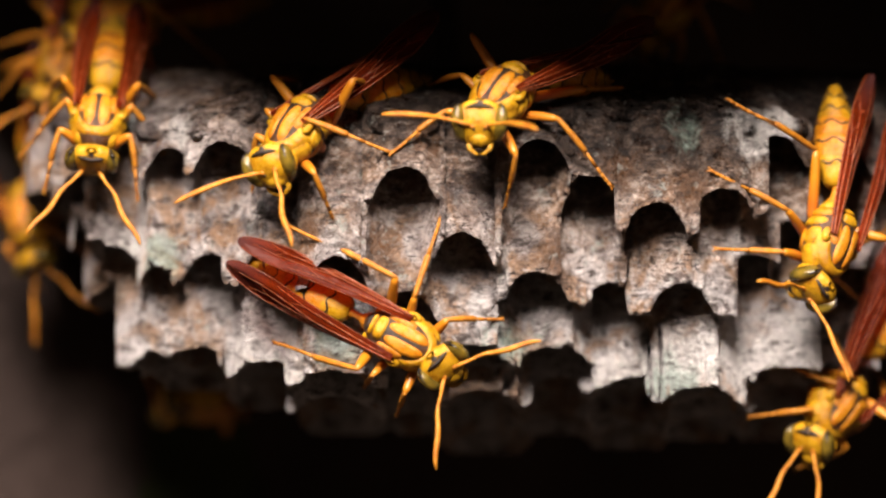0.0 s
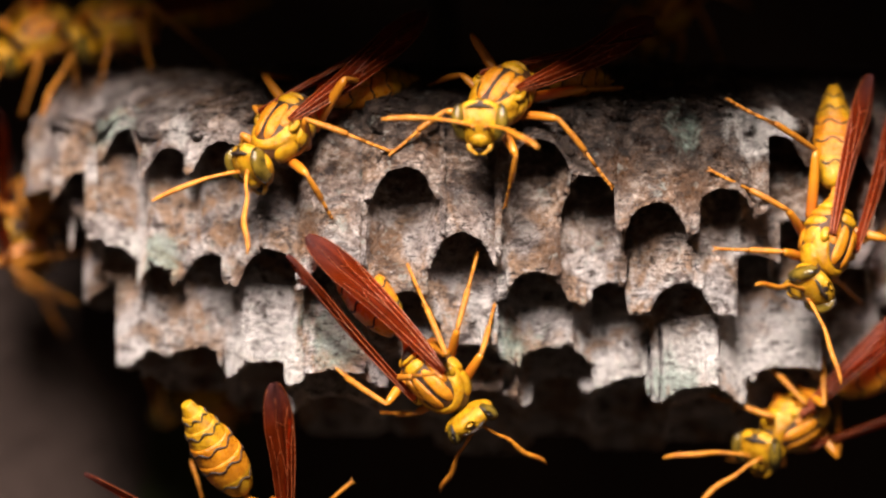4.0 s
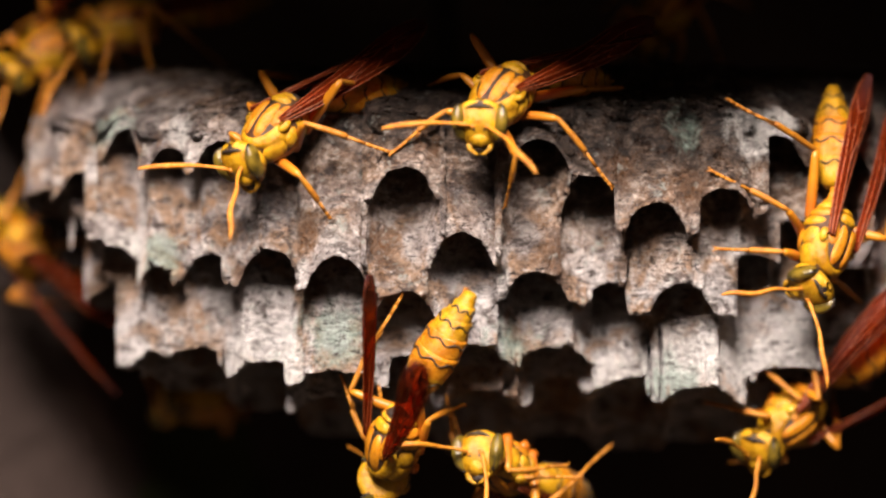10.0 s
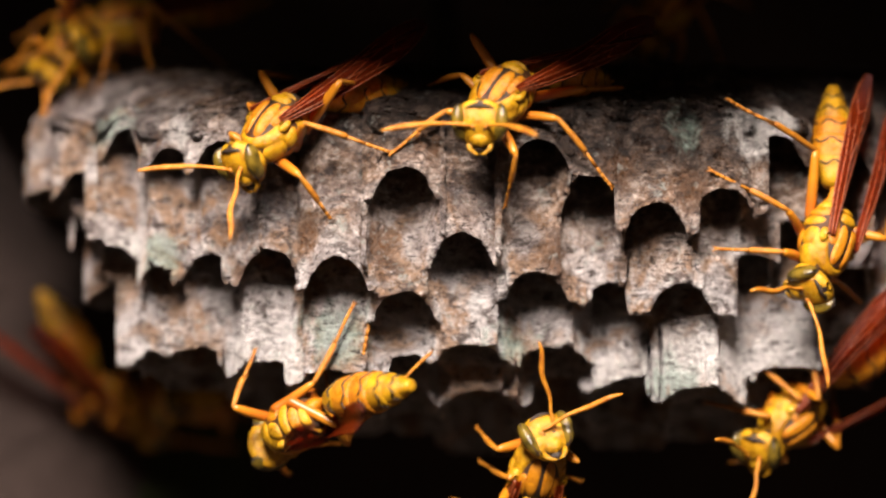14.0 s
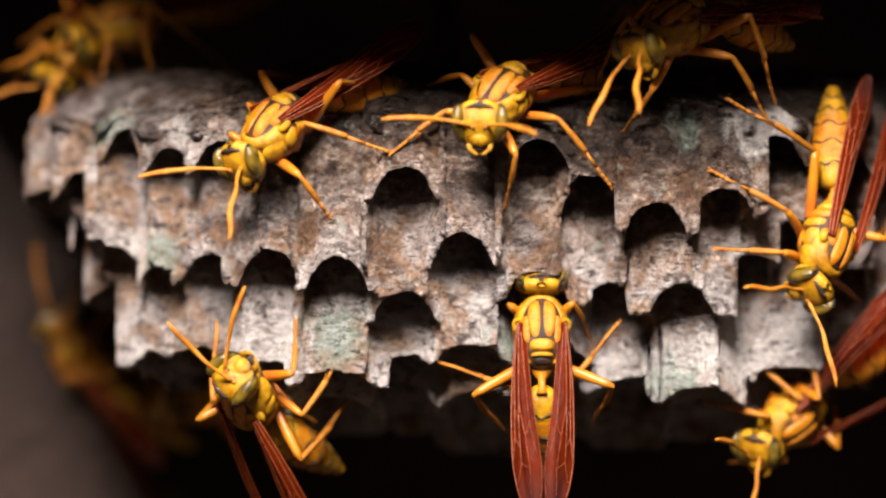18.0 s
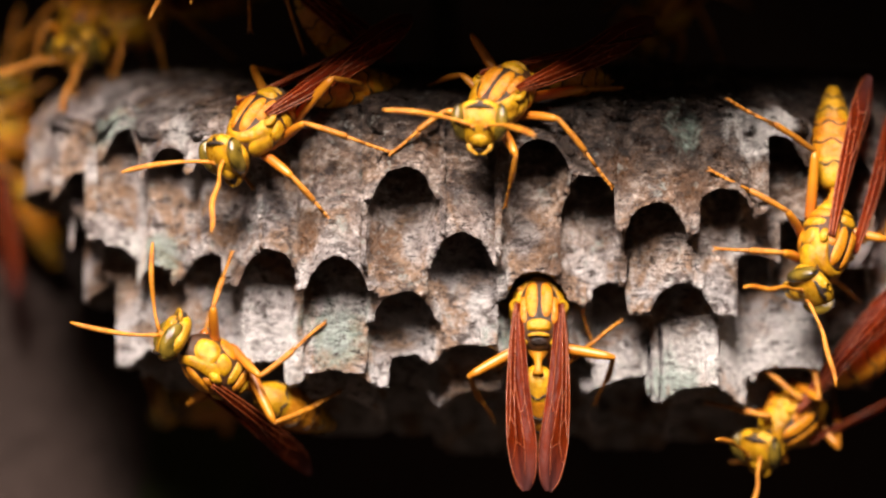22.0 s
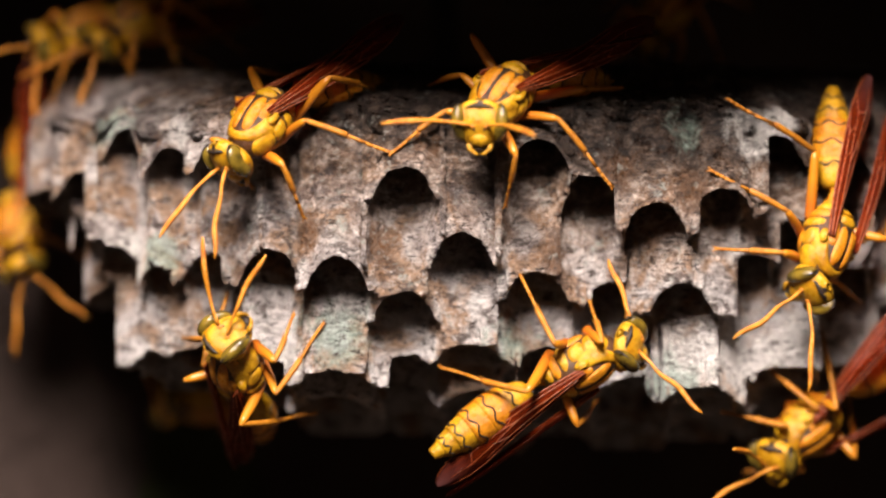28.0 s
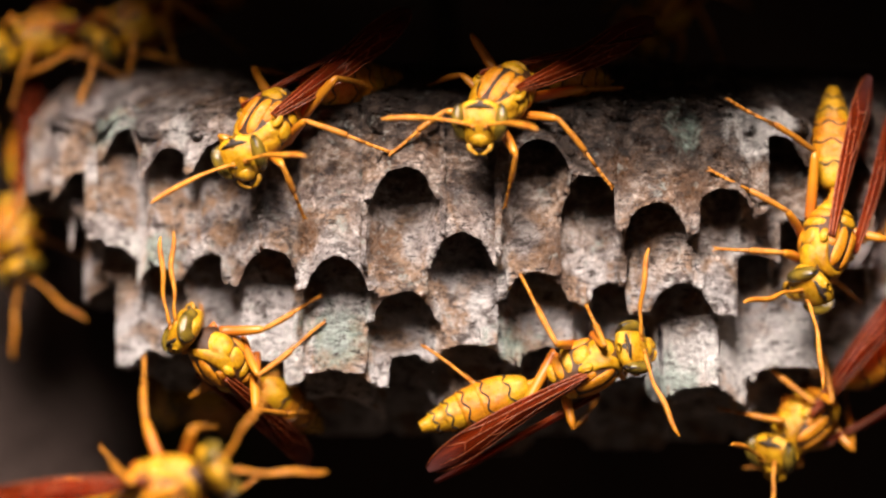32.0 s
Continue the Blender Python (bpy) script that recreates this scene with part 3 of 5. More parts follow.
def wing_mesh(sx):
    """A long forewing folded lengthwise, along -y from its hinge, with raised veins."""
    bm = bmesh.new()
    L, rings, n = 12.9, [], 13
    for j in range(40):
        f = j / 39
        y = -L * f
        w = 0.34 + 1.5 * f ** 0.75 if f < 0.72 else (0.34 + 1.5 * 0.72 ** 0.75) * math.sqrt(max(1 - ((f - 0.72) / 0.285) ** 2.2, 0.02))
        out = 0.30 * math.sin(math.pi * f)
        ring = []
        for i in range(n):
            g = i / (n - 1)
            x = out + w * (g - 0.56) * 1.38
            z = 0.34 * math.sin(math.pi * g) * (1 - 0.5 * f) - 0.10 * f * math.sin(7 * g + 3 * f) - 0.55 * f * f
            ring.append(Vector((sx * x, y, z)))
        rings.append(ring)
    top = [[bm.verts.new(q * MM) for q in r] for r in rings]
    low = [[bm.verts.new((q + Vector((0, 0, -0.035))) * MM) for q in r] for r in rings]
    grid_faces(bm, top, False)
    grid_faces(bm, low, False)
    for edge in (0, n - 1):
        for j in range(39):
            bm.faces.new((top[j][edge], top[j + 1][edge], low[j + 1][edge], low[j][edge]))
    bmesh.ops.recalc_face_normals(bm, faces=bm.faces[:])

    def on_wing(f, g):
        """The point of the membrane at f along the wing and g across it."""
        y, x = f * 39, g * (n - 1)
        j, i = min(int(y), 38), min(int(x), n - 2)
        y, x = y - j, x - i
        return (rings[j][i] * (1 - x) + rings[j][i + 1] * x) * (1 - y) + (rings[j + 1][i] * (1 - x) + rings[j + 1][i + 1] * x) * y + Vector((0, 0, 0.02))

    def vein_line(marks, r0, r1):
        line = []
        for (f0, g0), (f1, g1) in zip(marks, marks[1:]):
            steps = max(2, int(abs(f1 - f0) * 30))
            line += [on_wing(f0 + (f1 - f0) * k / steps, g0 + (g1 - g0) * k / steps) for k in range(steps)]
        return line + [on_wing(*marks[-1])], r0, r1

    lines = [vein_line([(0, 1), (0.5, 1), (0.99, 0.98)], 0.085, 0.03), vein_line([(0, 0), (0.5, 0), (0.97, 0.02)], 0.03, 0.02),
             vein_line([(0.0, 0.80), (0.2, 0.84), (0.45, 0.80), (0.60, 0.84), (0.72, 0.97)], 0.075, 0.035),
             vein_line([(0.0, 0.55), (0.2, 0.52), (0.42, 0.56), (0.55, 0.62), (0.74, 0.66), (0.84, 0.90)], 0.06, 0.022),
             vein_line([(0.42, 0.56), (0.60, 0.40), (0.78, 0.36), (0.92, 0.44)], 0.036, 0.016),
             vein_line([(0.05, 0.30), (0.28, 0.22), (0.52, 0.20), (0.70, 0.12)], 0.05, 0.018),
             vein_line([(0.45, 0.80), (0.49, 0.66), (0.55, 0.62)], 0.032, 0.025), vein_line([(0.60, 0.84), (0.66, 0.64)], 0.028, 0.022),
             vein_line([(0.74, 0.66), (0.76, 0.50), (0.78, 0.36)], 0.024, 0.018), vein_line([(0.52, 0.20), (0.58, 0.30), (0.60, 0.40)], 0.026, 0.02)]
    veins = []
    for line, r0, r1 in lines:
        veins.append(tube(bmesh.new(), line, [r0 + (r1 - r0) * k / (len(line) - 1) for k in range(len(line))], 5))
    return bm, veins


def build_wasp(label, group="wasps on the nest"):
    """A yellow paper wasp at rest: y ahead, z over the back, the thorax's middle at the origin."""
    wasp = tagged(new("paper_wasp"), label, "wasp", group)
    bm = bmesh.new()

    def shape(q):
        f = q.y / THORAX[1]
        q.z *= 1.0 + 0.06 * f
        q.x *= 1.0 - 0.10 * f * f
        return q

    ellipsoid(bm, (0, 0, 0), THORAX, 28, 20, shape)
    part("thorax", bm, SEAM, wasp, "dark brown seams between yellow plates")
    part("scutum", pad(0, 0.35, 1.38, 1.68, 0.06, 2.2), BLACK, wasp, "dark brown plate on the back")
    part("pronotum", collar(), YELLOW, wasp, "broad yellow collar round the back plate")
    for sx in (-1, 1):
        part("scutum_stripe", pad(sx * 0.52, 0.44, 0.48, 1.56, 0.17, 2.4, -0.045 * sx), GOLD, wasp)
        part("scutum_stripe", pad(sx * 1.16, -0.30, 0.34, 1.05, 0.15, 2.4, -0.10 * sx), GOLD, wasp)
        part("tegula", ellipsoid(bmesh.new(), (sx * 1.62, 0.15, 0.95), (0.40, 0.56, 0.32), 14, 8), YELLOW, wasp)
        for y, ang, ry, ra, tint in ((1.62, 8, 0.80, 40, YELLOW), (0.22, 4, 0.62, 21, YELLOW), (0.35, 52, 0.78, 24, GOLD), (-0.85, 18, 0.36, 42, YELLOW),
                                     (-1.62, 8, 0.34, 40, GOLD), (-2.25, 5, 0.26, 40, YELLOW)):
            part("side_plate", plate(sx, y, ang, ry * 1.03, ra * 1.05), tint, wasp)
    part("breast_plate", plate(1, 0.5, 90, 1.1, 12), YELLOW, wasp)
    part("scutellum", pad(0, -1.52, 0.88, 0.40, 0.18, 3.2), YELLOW, wasp)
    part("metanotum", pad(0, -2.10, 0.80, 0.13, 0.16, 3.0), YELLOW, wasp)
    part("propodeum", pad(0, -2.48, 0.62, 0.20, 0.06, 2.5), BLACK, wasp)
    bm = bmesh.new()
    loft_y(bm, [(-2.3, 0.85, 0.8, -0.3), (-2.8, 0.62, 0.55, -0.45), (-3.2, 0.28, 0.28, -0.5), (-3.7, 0.24, 0.24, -0.5), (-4.3, 0.4, 0.4, -0.5)])
    part("waist", bm, GOLD, wasp)
    # abdomen: six overlapping rings
    marks = [-4.0, -5.6, -7.2, -8.6, -9.8, -10.8, -11.6]
    for k, (a, b) in enumerate(zip(marks, marks[1:])):
        def girth(y):
            f = (-y - 4.0) / 7.8
            return max(0.10, 1.62 * math.sin(math.pi * min(0.10 + 0.86 * f ** 0.78, 1.0)) ** 0.8)
        rows = []
        for j in range(9):
            f = j / 8
            y = a + (b - a - 0.28) * f
            g = girth(a + (b - a) * f) * (1.0 + 0.035 * f) * (0.97 if j == 0 else 1)
            rows.append((y, g, g * 0.92, -0.5 - 0.02 * (-y - 4) ** 1.5))
        y, g, h, z = rows[-1]
        rows.append((y - 0.02, g * 0.9, h * 0.9, z))
        bm = bmesh.new()
        loft_y(bm, rows, 26)
        bmesh.ops.translate(bm, verts=bm.verts[:], vec=-WAIST * MM)
        if k == 0:
            belly = part("abdomen", bm, YELLOW, wasp)
        else:
            part("abdomen_segment", bm, YELLOW if k > 2 else GOLD, belly)
        if k < 5:
            bm = bmesh.new()
            y, g, h, z = rows[6]
            ring = [Vector((math.cos(t) * g * 1.005, y + 0.17 * math.sin(7 * t + k), z + math.sin(t) * h * 1.005)) for t in [2 * math.pi * i / 40 for i in range(41)]]
            tube(bm, ring, [0.075] * 41, 5)
            bmesh.ops.translate(bm, verts=bm.verts[:], vec=-WAIST * MM)
            part("dark_band", bm, BLACK, belly)
    # wings
    wings = []
    for sx in (-1, 1):
        bm, veins = wing_mesh(sx)
        wing = part("wing", bm, WING, wasp, "smoky red-brown folded wing")
        wings.append(wing)
        for vein in veins:
            part("vein", vein, VEIN, wing)
    # head
    bm = bmesh.new()

    def face(q):
        q.x *= 1.0 - 0.26 * max(-q.z, 0) / 1.7
        if q.y < 0:
            q.y *= 0.75
        return q

    ellipsoid(bm, (0, 0.95, 0), (1.85, 1.05, 1.75), 26, 18, face)
    head = part("head", bm, YELLOW, wasp)
    for sx in (-1, 1):
        eye = part("eye", ellipsoid(bmesh.new(), (0, 0, 0), (0.54, 0.87, 1.30), 20, 14), EYE, head, "glossy olive-brown compound eye")
        rim = part("eye_rim", ellipsoid(bmesh.new(), (0, 0, 0), (0.37, 0.895, 1.335), 20, 14), BLACK, head)
        rim.matrix_basis = pose(sx * 1.22 * MM, 1.20 * MM, 0.18 * MM, 0, sx * 9, sx * -24)
        eye.matrix_basis = pose(sx * 1.25 * MM, 1.22 * MM, 0.18 * MM, 0, sx * 9, sx * -24)
        bm = bmesh.new()
        tube(bm, [(sx * 0.72, 1.4, -1.2), (sx * 0.62, 1.55, -1.55), (sx * 0.32, 1.66, -1.82), (sx * 0.05, 1.7, -1.9)], [0.24, 0.22, 0.15, 0.04], 10, 0.8)
        part("mandible", bm, YELLOW, head)
        bm = bmesh.new()
        ellipsoid(bm, (sx * 0.48, 1.93, 0.18), (0.22, 0.16, 0.22), 12, 8)
        part("antenna_socket", bm, ORANGE, head)
        part("ocellus", ellipsoid(bmesh.new(), (sx * 0.34, 1.42, 1.5), (0.13, 0.13, 0.12), 10, 6), EYE, head)
    part("ocellus", ellipsoid(bmesh.new(), (0, 1.62, 1.36), (0.13, 0.13, 0.12), 10, 6), EYE, head)
    part("crown_mark", ellipsoid(bmesh.new(), (0, 1.05, 1.30), (0.66, 0.50, 0.42), 18, 10), BLACK, head, "dark mark on the crown")
    part("forehead", ellipsoid(bmesh.new(), (0, 1.32, 0.55), (0.80, 0.52, 0.80), 20, 12), GOLD, head)
    part("clypeus", ellipsoid(bmesh.new(), (0, 1.5, -0.76), (0.74, 0.58, 0.66), 20, 12), YELLOW, head)
    part("clypeus_seam", ellipsoid(bmesh.new(), (0, 1.47, -0.74), (0.82, 0.43, 0.74), 20, 12), BLACK, head)
    for sx in (-1, 1):
        part("face_seam", tube(bmesh.new(), [(sx * 0.25, 1.98, -0.05), (sx * 0.6, 1.86, 0.0), (sx * 0.9, 1.62, 0.12), (sx * 1.0, 1.5, 0.4)], [0.075] * 4, 6), BLACK, head)
        part("face_seam", tube(bmesh.new(), [(sx * 0.78, 1.72, -0.45), (sx * 0.95, 1.55, -0.85), (sx * 0.9, 1.5, -1.25)], [0.065] * 3, 6), BLACK, head)
    part("crown_band", tube(bmesh.new(), [(-1.05, 1.3, 1.12), (-0.6, 1.5, 1.42), (0, 1.62, 1.5), (0.6, 1.5, 1.42), (1.05, 1.3, 1.12)], [0.08, 0.12, 0.14, 0.12, 0.08], 8), BLACK, head)
    part("mouth", ellipsoid(bmesh.new(), (0, 1.35, -1.55), (0.5, 0.4, 0.35), 12, 8), BLACK, head)
    head.matrix_basis = pose(0, 2.55 * MM, 0.15 * MM)
    feelers = []
    for sx in (-1, 1):
        bm = bmesh.new()
        pts = [(0, 0, 0), (0, 0.5, 0.06), (0, 1.25, 0.1)] + [(0.12 * sx * math.sin(k), 1.25 + 4.9 * k / 9, 0.1 - 0.65 * (k / 9) ** 2) for k in range(1, 10)]
        radii = [0.10, 0.15, 0.11] + [0.12, 0.145, 0.165, 0.18, 0.19, 0.19, 0.18, 0.15, 0.06]
        tube(bm, pts, radii, 10)
        feeler = part("antenna", bm, ORANGE, head, "curved orange feeler")
        feelers.append(feeler)
    legs = {}
    for side, sx in (("l", -1), ("r", 1)):
        for kind in "fmh":
            legs[side + kind] = limb(wasp, side, kind)
    return {"thing": wasp, "wings": wings, "belly": belly, "head": head, "feelers": feelers, "legs": legs}


def turn(ahead, over):
    """A rotation whose y runs ahead and whose z lies over the back."""
    y = Vector(ahead).normalized()
    x = y.cross(Vector(over)).normalized()
    return Matrix((x, y, x.cross(y))).transposed().to_4x4()


def seen(q):
    """From (right, up, towards the viewer) to the world."""
    return Vector((q[0], -q[2], q[1]))


REST_FEET = {"f": (3.4, 4.2, -3.2), "m": (5.6, 0.2, -3.6), "h": (4.6, -6.0, -3.6)}
NECK = Vector((0, 2.55, 0.15))


def perform(actor, acts):
    """Key a wasp and its head, feelers and legs. An act: (time, place, ahead, back, more); what an act leaves out stays as it was."""
    state, tracks = {}, {}
    for t, place, ahead, back, more in acts:
        state.update(more)
        body = Matrix.Translation(place) @ turn(seen(ahead), seen(back))
        inv = body.inverted()
        tracks.setdefault(actor["thing"], []).append((t, body))
        spread, lift, swing, roll = (*state.get("wing", (3, 0)), 0, 38)[:4] if len(state.get("wing", (3, 0))) != 3 else (*state["wing"], 38)
        for wing, sx in zip(actor["wings"], (-1, 1)):
            tracks.setdefault(wing, []).append((t, pose(sx * 1.42 * MM, 0.1 * MM, 1.30 * MM, -2 - lift, sx * roll, sx * spread + swing)))
        pitch, yaw = state.get("belly", (7, 0))
        tracks.setdefault(actor["belly"], []).append((t, Matrix.Translation(WAIST * MM) @ pose(0, 0, 0, pitch, 0, yaw)))
        face = state.get("face")
        if face:
            spin = turn(inv.to_3x3() @ seen(face), inv.to_3x3() @ seen(state.get("crown", (0, 1, 0.3))))
        else:
            spin = pose(0, 0, 0, -32)
        hm = Matrix.Translation(NECK * MM) @ spin
        tracks.setdefault(actor["head"], []).append((t, hm))
        hinv = (body @ hm).inverted().to_3x3()
        for k, sx in ((0, -1), (1, 1)):
            way = state.get("al" if k == 0 else "ar")
            d = hinv @ seen(way) if way else Vector((sx * 0.55, 0.8, 0.15))
            base = Matrix.Translation(Vector((sx * 0.48, 1.95, 0.2)) * MM)
            tracks.setdefault(actor["feelers"][k], []).append((t, base @ turn(d, (0.1 * sx, -0.3, 1))))
        for key, (thigh, shin, foot) in actor["legs"].items():
            sx = -1 if key[0] == "l" else 1
            x, y, z, l1, l2 = LEGS[key[1]]
            hip = Vector((sx * x, y, z))
            goal = state.get(key)
            if goal is None:
                r = REST_FEET[key[1]]
                goal = Vector((sx * r[0], r[1], r[2]))
            else:
                goal = (inv @ goal) / MM
            d = goal - hip
            dist = min(max(d.length, abs(l2 - l1) + 0.6), (l1 + l2) * 0.985)
            d.normalize()
            pole = Vector((sx * 0.7, 0.15 if key[1] == "f" else -0.1, 1.0))
            bent = state.get("k" + key)
            if bent:
                pole = inv.to_3x3() @ seen(bent)
            pole = (pole - d * pole.dot(d)).normalized()
            ca = (l1 * l1 + dist * dist - l2 * l2) / (2 * l1 * dist)
            ca = min(max(ca, -1), 1)
            knee = hip + l1 * (ca * d + math.sqrt(1 - ca * ca) * pole)
            mt = Matrix.Translation(hip * MM) @ turn(knee - hip, pole)
            ms = Matrix.Translation(knee * MM) @ turn(hip + d * dist - knee, pole)
            tracks.setdefault(thigh, []).append((t, mt))
            rel = mt.inverted() @ ms
            tracks.setdefault(shin, []).append((t, rel))
            tracks.setdefault(foot, []).append((t, rel))
    for ob, rows in tracks.items():
        if rows[-1][0] < 32:
            rows.append((32.0, rows[-1][1]))
        walk(ob, rows)


watcher = build_wasp("yellow paper wasp with striped back leaning over the comb's edge")
sentry = build_wasp("yellow paper wasp facing out from the comb's top with spread feelers")
sitter = build_wasp("yellow paper wasp head down on the comb's flank, wings raised")
roamer = build_wasp("yellow paper wasp with red-brown wings walking over the cells")
feeder = build_wasp("yellow paper wasp that pushes its head into a cell")
lower = build_wasp("yellow paper wasp clinging under the comb's end")
edger = build_wasp("yellow paper wasp circling the comb's narrow end")
upper = build_wasp("orange-yellow paper wasp sitting high on the comb's shoulder")
passer = build_wasp("yellow paper wasp on thin legs crossing the dark comb back")
comer = build_wasp("yellow paper wasp climbing up from below the comb")
hider = build_wasp("dim red-brown paper wasp hanging in the shade under the comb")
dozer = build_wasp("dim orange-brown paper wasp sitting back on the comb's shoulder")
sleeper = build_wasp("dim paper wasp resting far back on the comb")


def motions():
    perform(watcher, [
        (0.0, V(-9.75, 0.00, 7.94), (-0.50, -0.75, 0.36), (-0.45, 0.5, 0.65), {"face": (-0.2, -0.55, 0.8), "crown": (-0.35, 0.9, 0.3), "wing": (3, -15, -16, 42), "belly": (36, -14), "al": (0.2, -0.8, 0.6), "ar": (-0.97, -0.25, 0.3),
         "lf": V(-7.18, 0.02, 1.56), "lm": V(-3.54, -1.59, 6.59), "rf": V(-13.2, 3.0, 4.2), "rm": V(-10.41, 7.00, 9.50), "lh": V(-3.69, 6.00, 11.02), "rh": V(-8.61, 11.00, 11.70)}),
        (2.5, V(-9.85, 0.00, 7.94), (-0.50, -0.75, 0.36), (-0.45, 0.5, 0.65), {"ar": (-0.95, -0.32, 0.3)}),
        (3.5, V(-10.3, 0.00, 8.02), (-0.50, -0.75, 0.36), (-0.45, 0.5, 0.65), {"face": (-0.45, -0.6, 0.6)}),
        (5.5, V(-11.25, 0.00, 8.09), (-0.58, -0.72, 0.36), (-0.45, 0.5, 0.65), {"face": (-0.75, -0.55, 0.25), "al": (-0.4, -0.85, 0.3), "ar": (-0.97, 0.05, 0.2)}),
        (6.5, V(-11.25, 0.00, 8.09), (-0.58, -0.72, 0.36), (-0.45, 0.5, 0.65), {}),
        (7.0, V(-11.25, 0.00, 8.09), (-0.58, -0.72, 0.36), (-0.45, 0.5, 0.65), {"face": (-0.45, -0.6, 0.6), "al": (-0.1, -0.7, 0.7), "ar": (-0.97, 0.1, 0.25)}),
        (20.0, V(-11.3, 0.00, 8.09), (-0.58, -0.72, 0.36), (-0.45, 0.5, 0.65), {"ar": (-0.97, -0.05, 0.25)}),
        (20.6, V(-12.2, 0.00, 8.47), (-0.58, -0.72, 0.36), (-0.45, 0.5, 0.65), {"face": (-0.55, -0.55, 0.55)}),
        (25.5, V(-12.2, 0.00, 8.47), (-0.58, -0.72, 0.36), (-0.45, 0.5, 0.65), {"ar": (-0.97, 0.1, 0.25)}),
        (27.5, V(-12.2, 0.00, 8.47), (-0.5, -0.7, 0.45), (-0.4, 0.5, 0.65), {"face": (-0.5, -0.75, 0.35), "al": (-0.1, -0.9, 0.3), "ar": (-0.8, -0.5, 0.3), "lf": V(-9.27, -0.07, 2.01)}),
        (28.5, V(-12.2, 0.00, 8.47), (-0.5, -0.7, 0.45), (-0.4, 0.5, 0.65), {"al": (-0.2, -0.95, 0.2), "ar": (-0.6, -0.8, 0.3)}),
        (29.0, V(-12.1, 0.00, 8.40), (-0.52, -0.74, 0.36), (-0.4, 0.5, 0.65), {"face": (-0.4, -0.55, 0.7), "al": (0.3, -0.3, 0.8), "ar": (-0.95, 0.0, 0.3)}),
        (32.0, V(-11.8, 0.00, 8.40), (-0.52, -0.74, 0.36), (-0.42, 0.5, 0.65), {"face": (-0.1, -0.5, 0.8), "al": (0.6, 0.1, 0.7), "ar": (-0.92, -0.35, 0.35)})])

    out = {"face": (-0.06, -0.38, 0.92), "crown": (0, 1, 0.3), "al": (0.5, 0.02, 0.85), "ar": (-0.95, 0.2, 0.3), "wing": (3, -17, -22, 42), "belly": (40, -22),
           "lf": V(4.25, -0.36, 2.77), "lm": V(11.42, -0.84, 4.27), "rf": V(-3.54, -1.56, 6.52), "rm": V(-1.53, 6.00, 11.41), "lh": V(15.69, 8.00, 11.13), "rh": V(2.63, 9.00, 13.98), "klm": (0.5, 0.5, 0.9)}
    still = ((-0.56, -0.66, 0.5), (-0.12, 0.68, 0.72))
    perform(sentry, [
        (0.0, V(3.95, -1.50, 10.20), *still, out),
        (3.0, V(3.95, -1.50, 10.20), *still, {"al": (0.5, 0.02, 0.85)}),
        (5.5, V(3.95, -1.50, 10.20), *still, {"al": (0.5, -0.5, 0.7), "ar": (-0.95, 0.05, 0.3)}),
        (9.5, V(3.95, -1.50, 10.20), *still, {"al": (0.52, -0.48, 0.7)}),
        (12.0, V(3.95, -1.50, 10.20), *still, {"al": (0.5, -0.1, 0.86), "ar": (-0.95, 0.02, 0.3)}),
        (17.0, V(3.95, -1.50, 10.20), *still, {"al": (0.5, -0.03, 0.87), "ar": (-0.95, 0.1, 0.3)}),
        (21.0, V(3.95, -1.50, 10.20), *still, {"al": (0.48, -0.05, 0.87), "ar": (-0.93, 0.25, 0.3)}),
        (28.0, V(3.95, -1.50, 10.20), *still, {"al": (0.48, -0.05, 0.87), "ar": (-0.95, 0.1, 0.3)}),
        (32.0, V(3.95, -1.50, 10.20), *still, {"al": (0.5, 0.02, 0.85), "ar": (-0.95, 0.15, 0.3)})])

    hold = ((-0.28, -0.92, 0.28), (0.72, 0.0, 0.68))
    down = {"face": (-0.62, -0.62, 0.45), "crown": (0.5, -0.1, 0.85), "al": (0.45, -0.85, 0.3), "ar": (-0.5, 0.1, 0.8), "wing": (3, -6, -9, 4), "belly": (12, 2),
            "rf": V(18.43, 1.17, 0.04), "rm": V(18.03, -0.58, 5.34), "rh": V(19.24, -1.68, 10.21), "krh": (0.2, 1.0, 0.1), "lf": V(31.15, 10.58, -4.78), "lm": V(32.25, 9.97, 1.64), "lh": V(31.98, 8.29, 7.18)}
    perform(sitter, [
        (0.0, V(26.28, 2.50, 0.50), *hold, down),
        (3.0, V(26.20, 2.50, 0.50), *hold, {}),
        (5.5, V(26.20, 2.50, 0.50), *hold, {"al": (0.25, -0.95, 0.3), "ar": (-0.6, 0.0, 0.8)}),
        (9.0, V(26.13, 2.50, 0.50), *hold, {"ar": (-0.9, -0.05, 0.4)}),
        (13.0, V(26.13, 2.50, 0.50), *hold, {"ar": (-0.55, 0.0, 0.8)}),
        (19.0, V(26.13, 2.50, 0.42), *hold, {"al": (0.35, -0.9, 0.3), "ar": (-0.6, 0.05, 0.7)}),
        (25.5, V(26.13, 2.50, 0.42), *hold, {"al": (0.25, -0.95, 0.3)}),
        (27.7, V(26.13, 2.50, 0.42), *hold, {"al": (0.05, -0.98, 0.2), "ar": (-0.75, -0.55, 0.4)}),
        (30.0, V(26.13, 2.50, 0.42), *hold, {"al": (0.15, -0.98, 0.2), "ar": (-0.6, -0.1, 0.7)}),
        (32.0, V(26.13, 2.50, 0.42), *hold, {"al": (0.2, -0.95, 0.3)})])

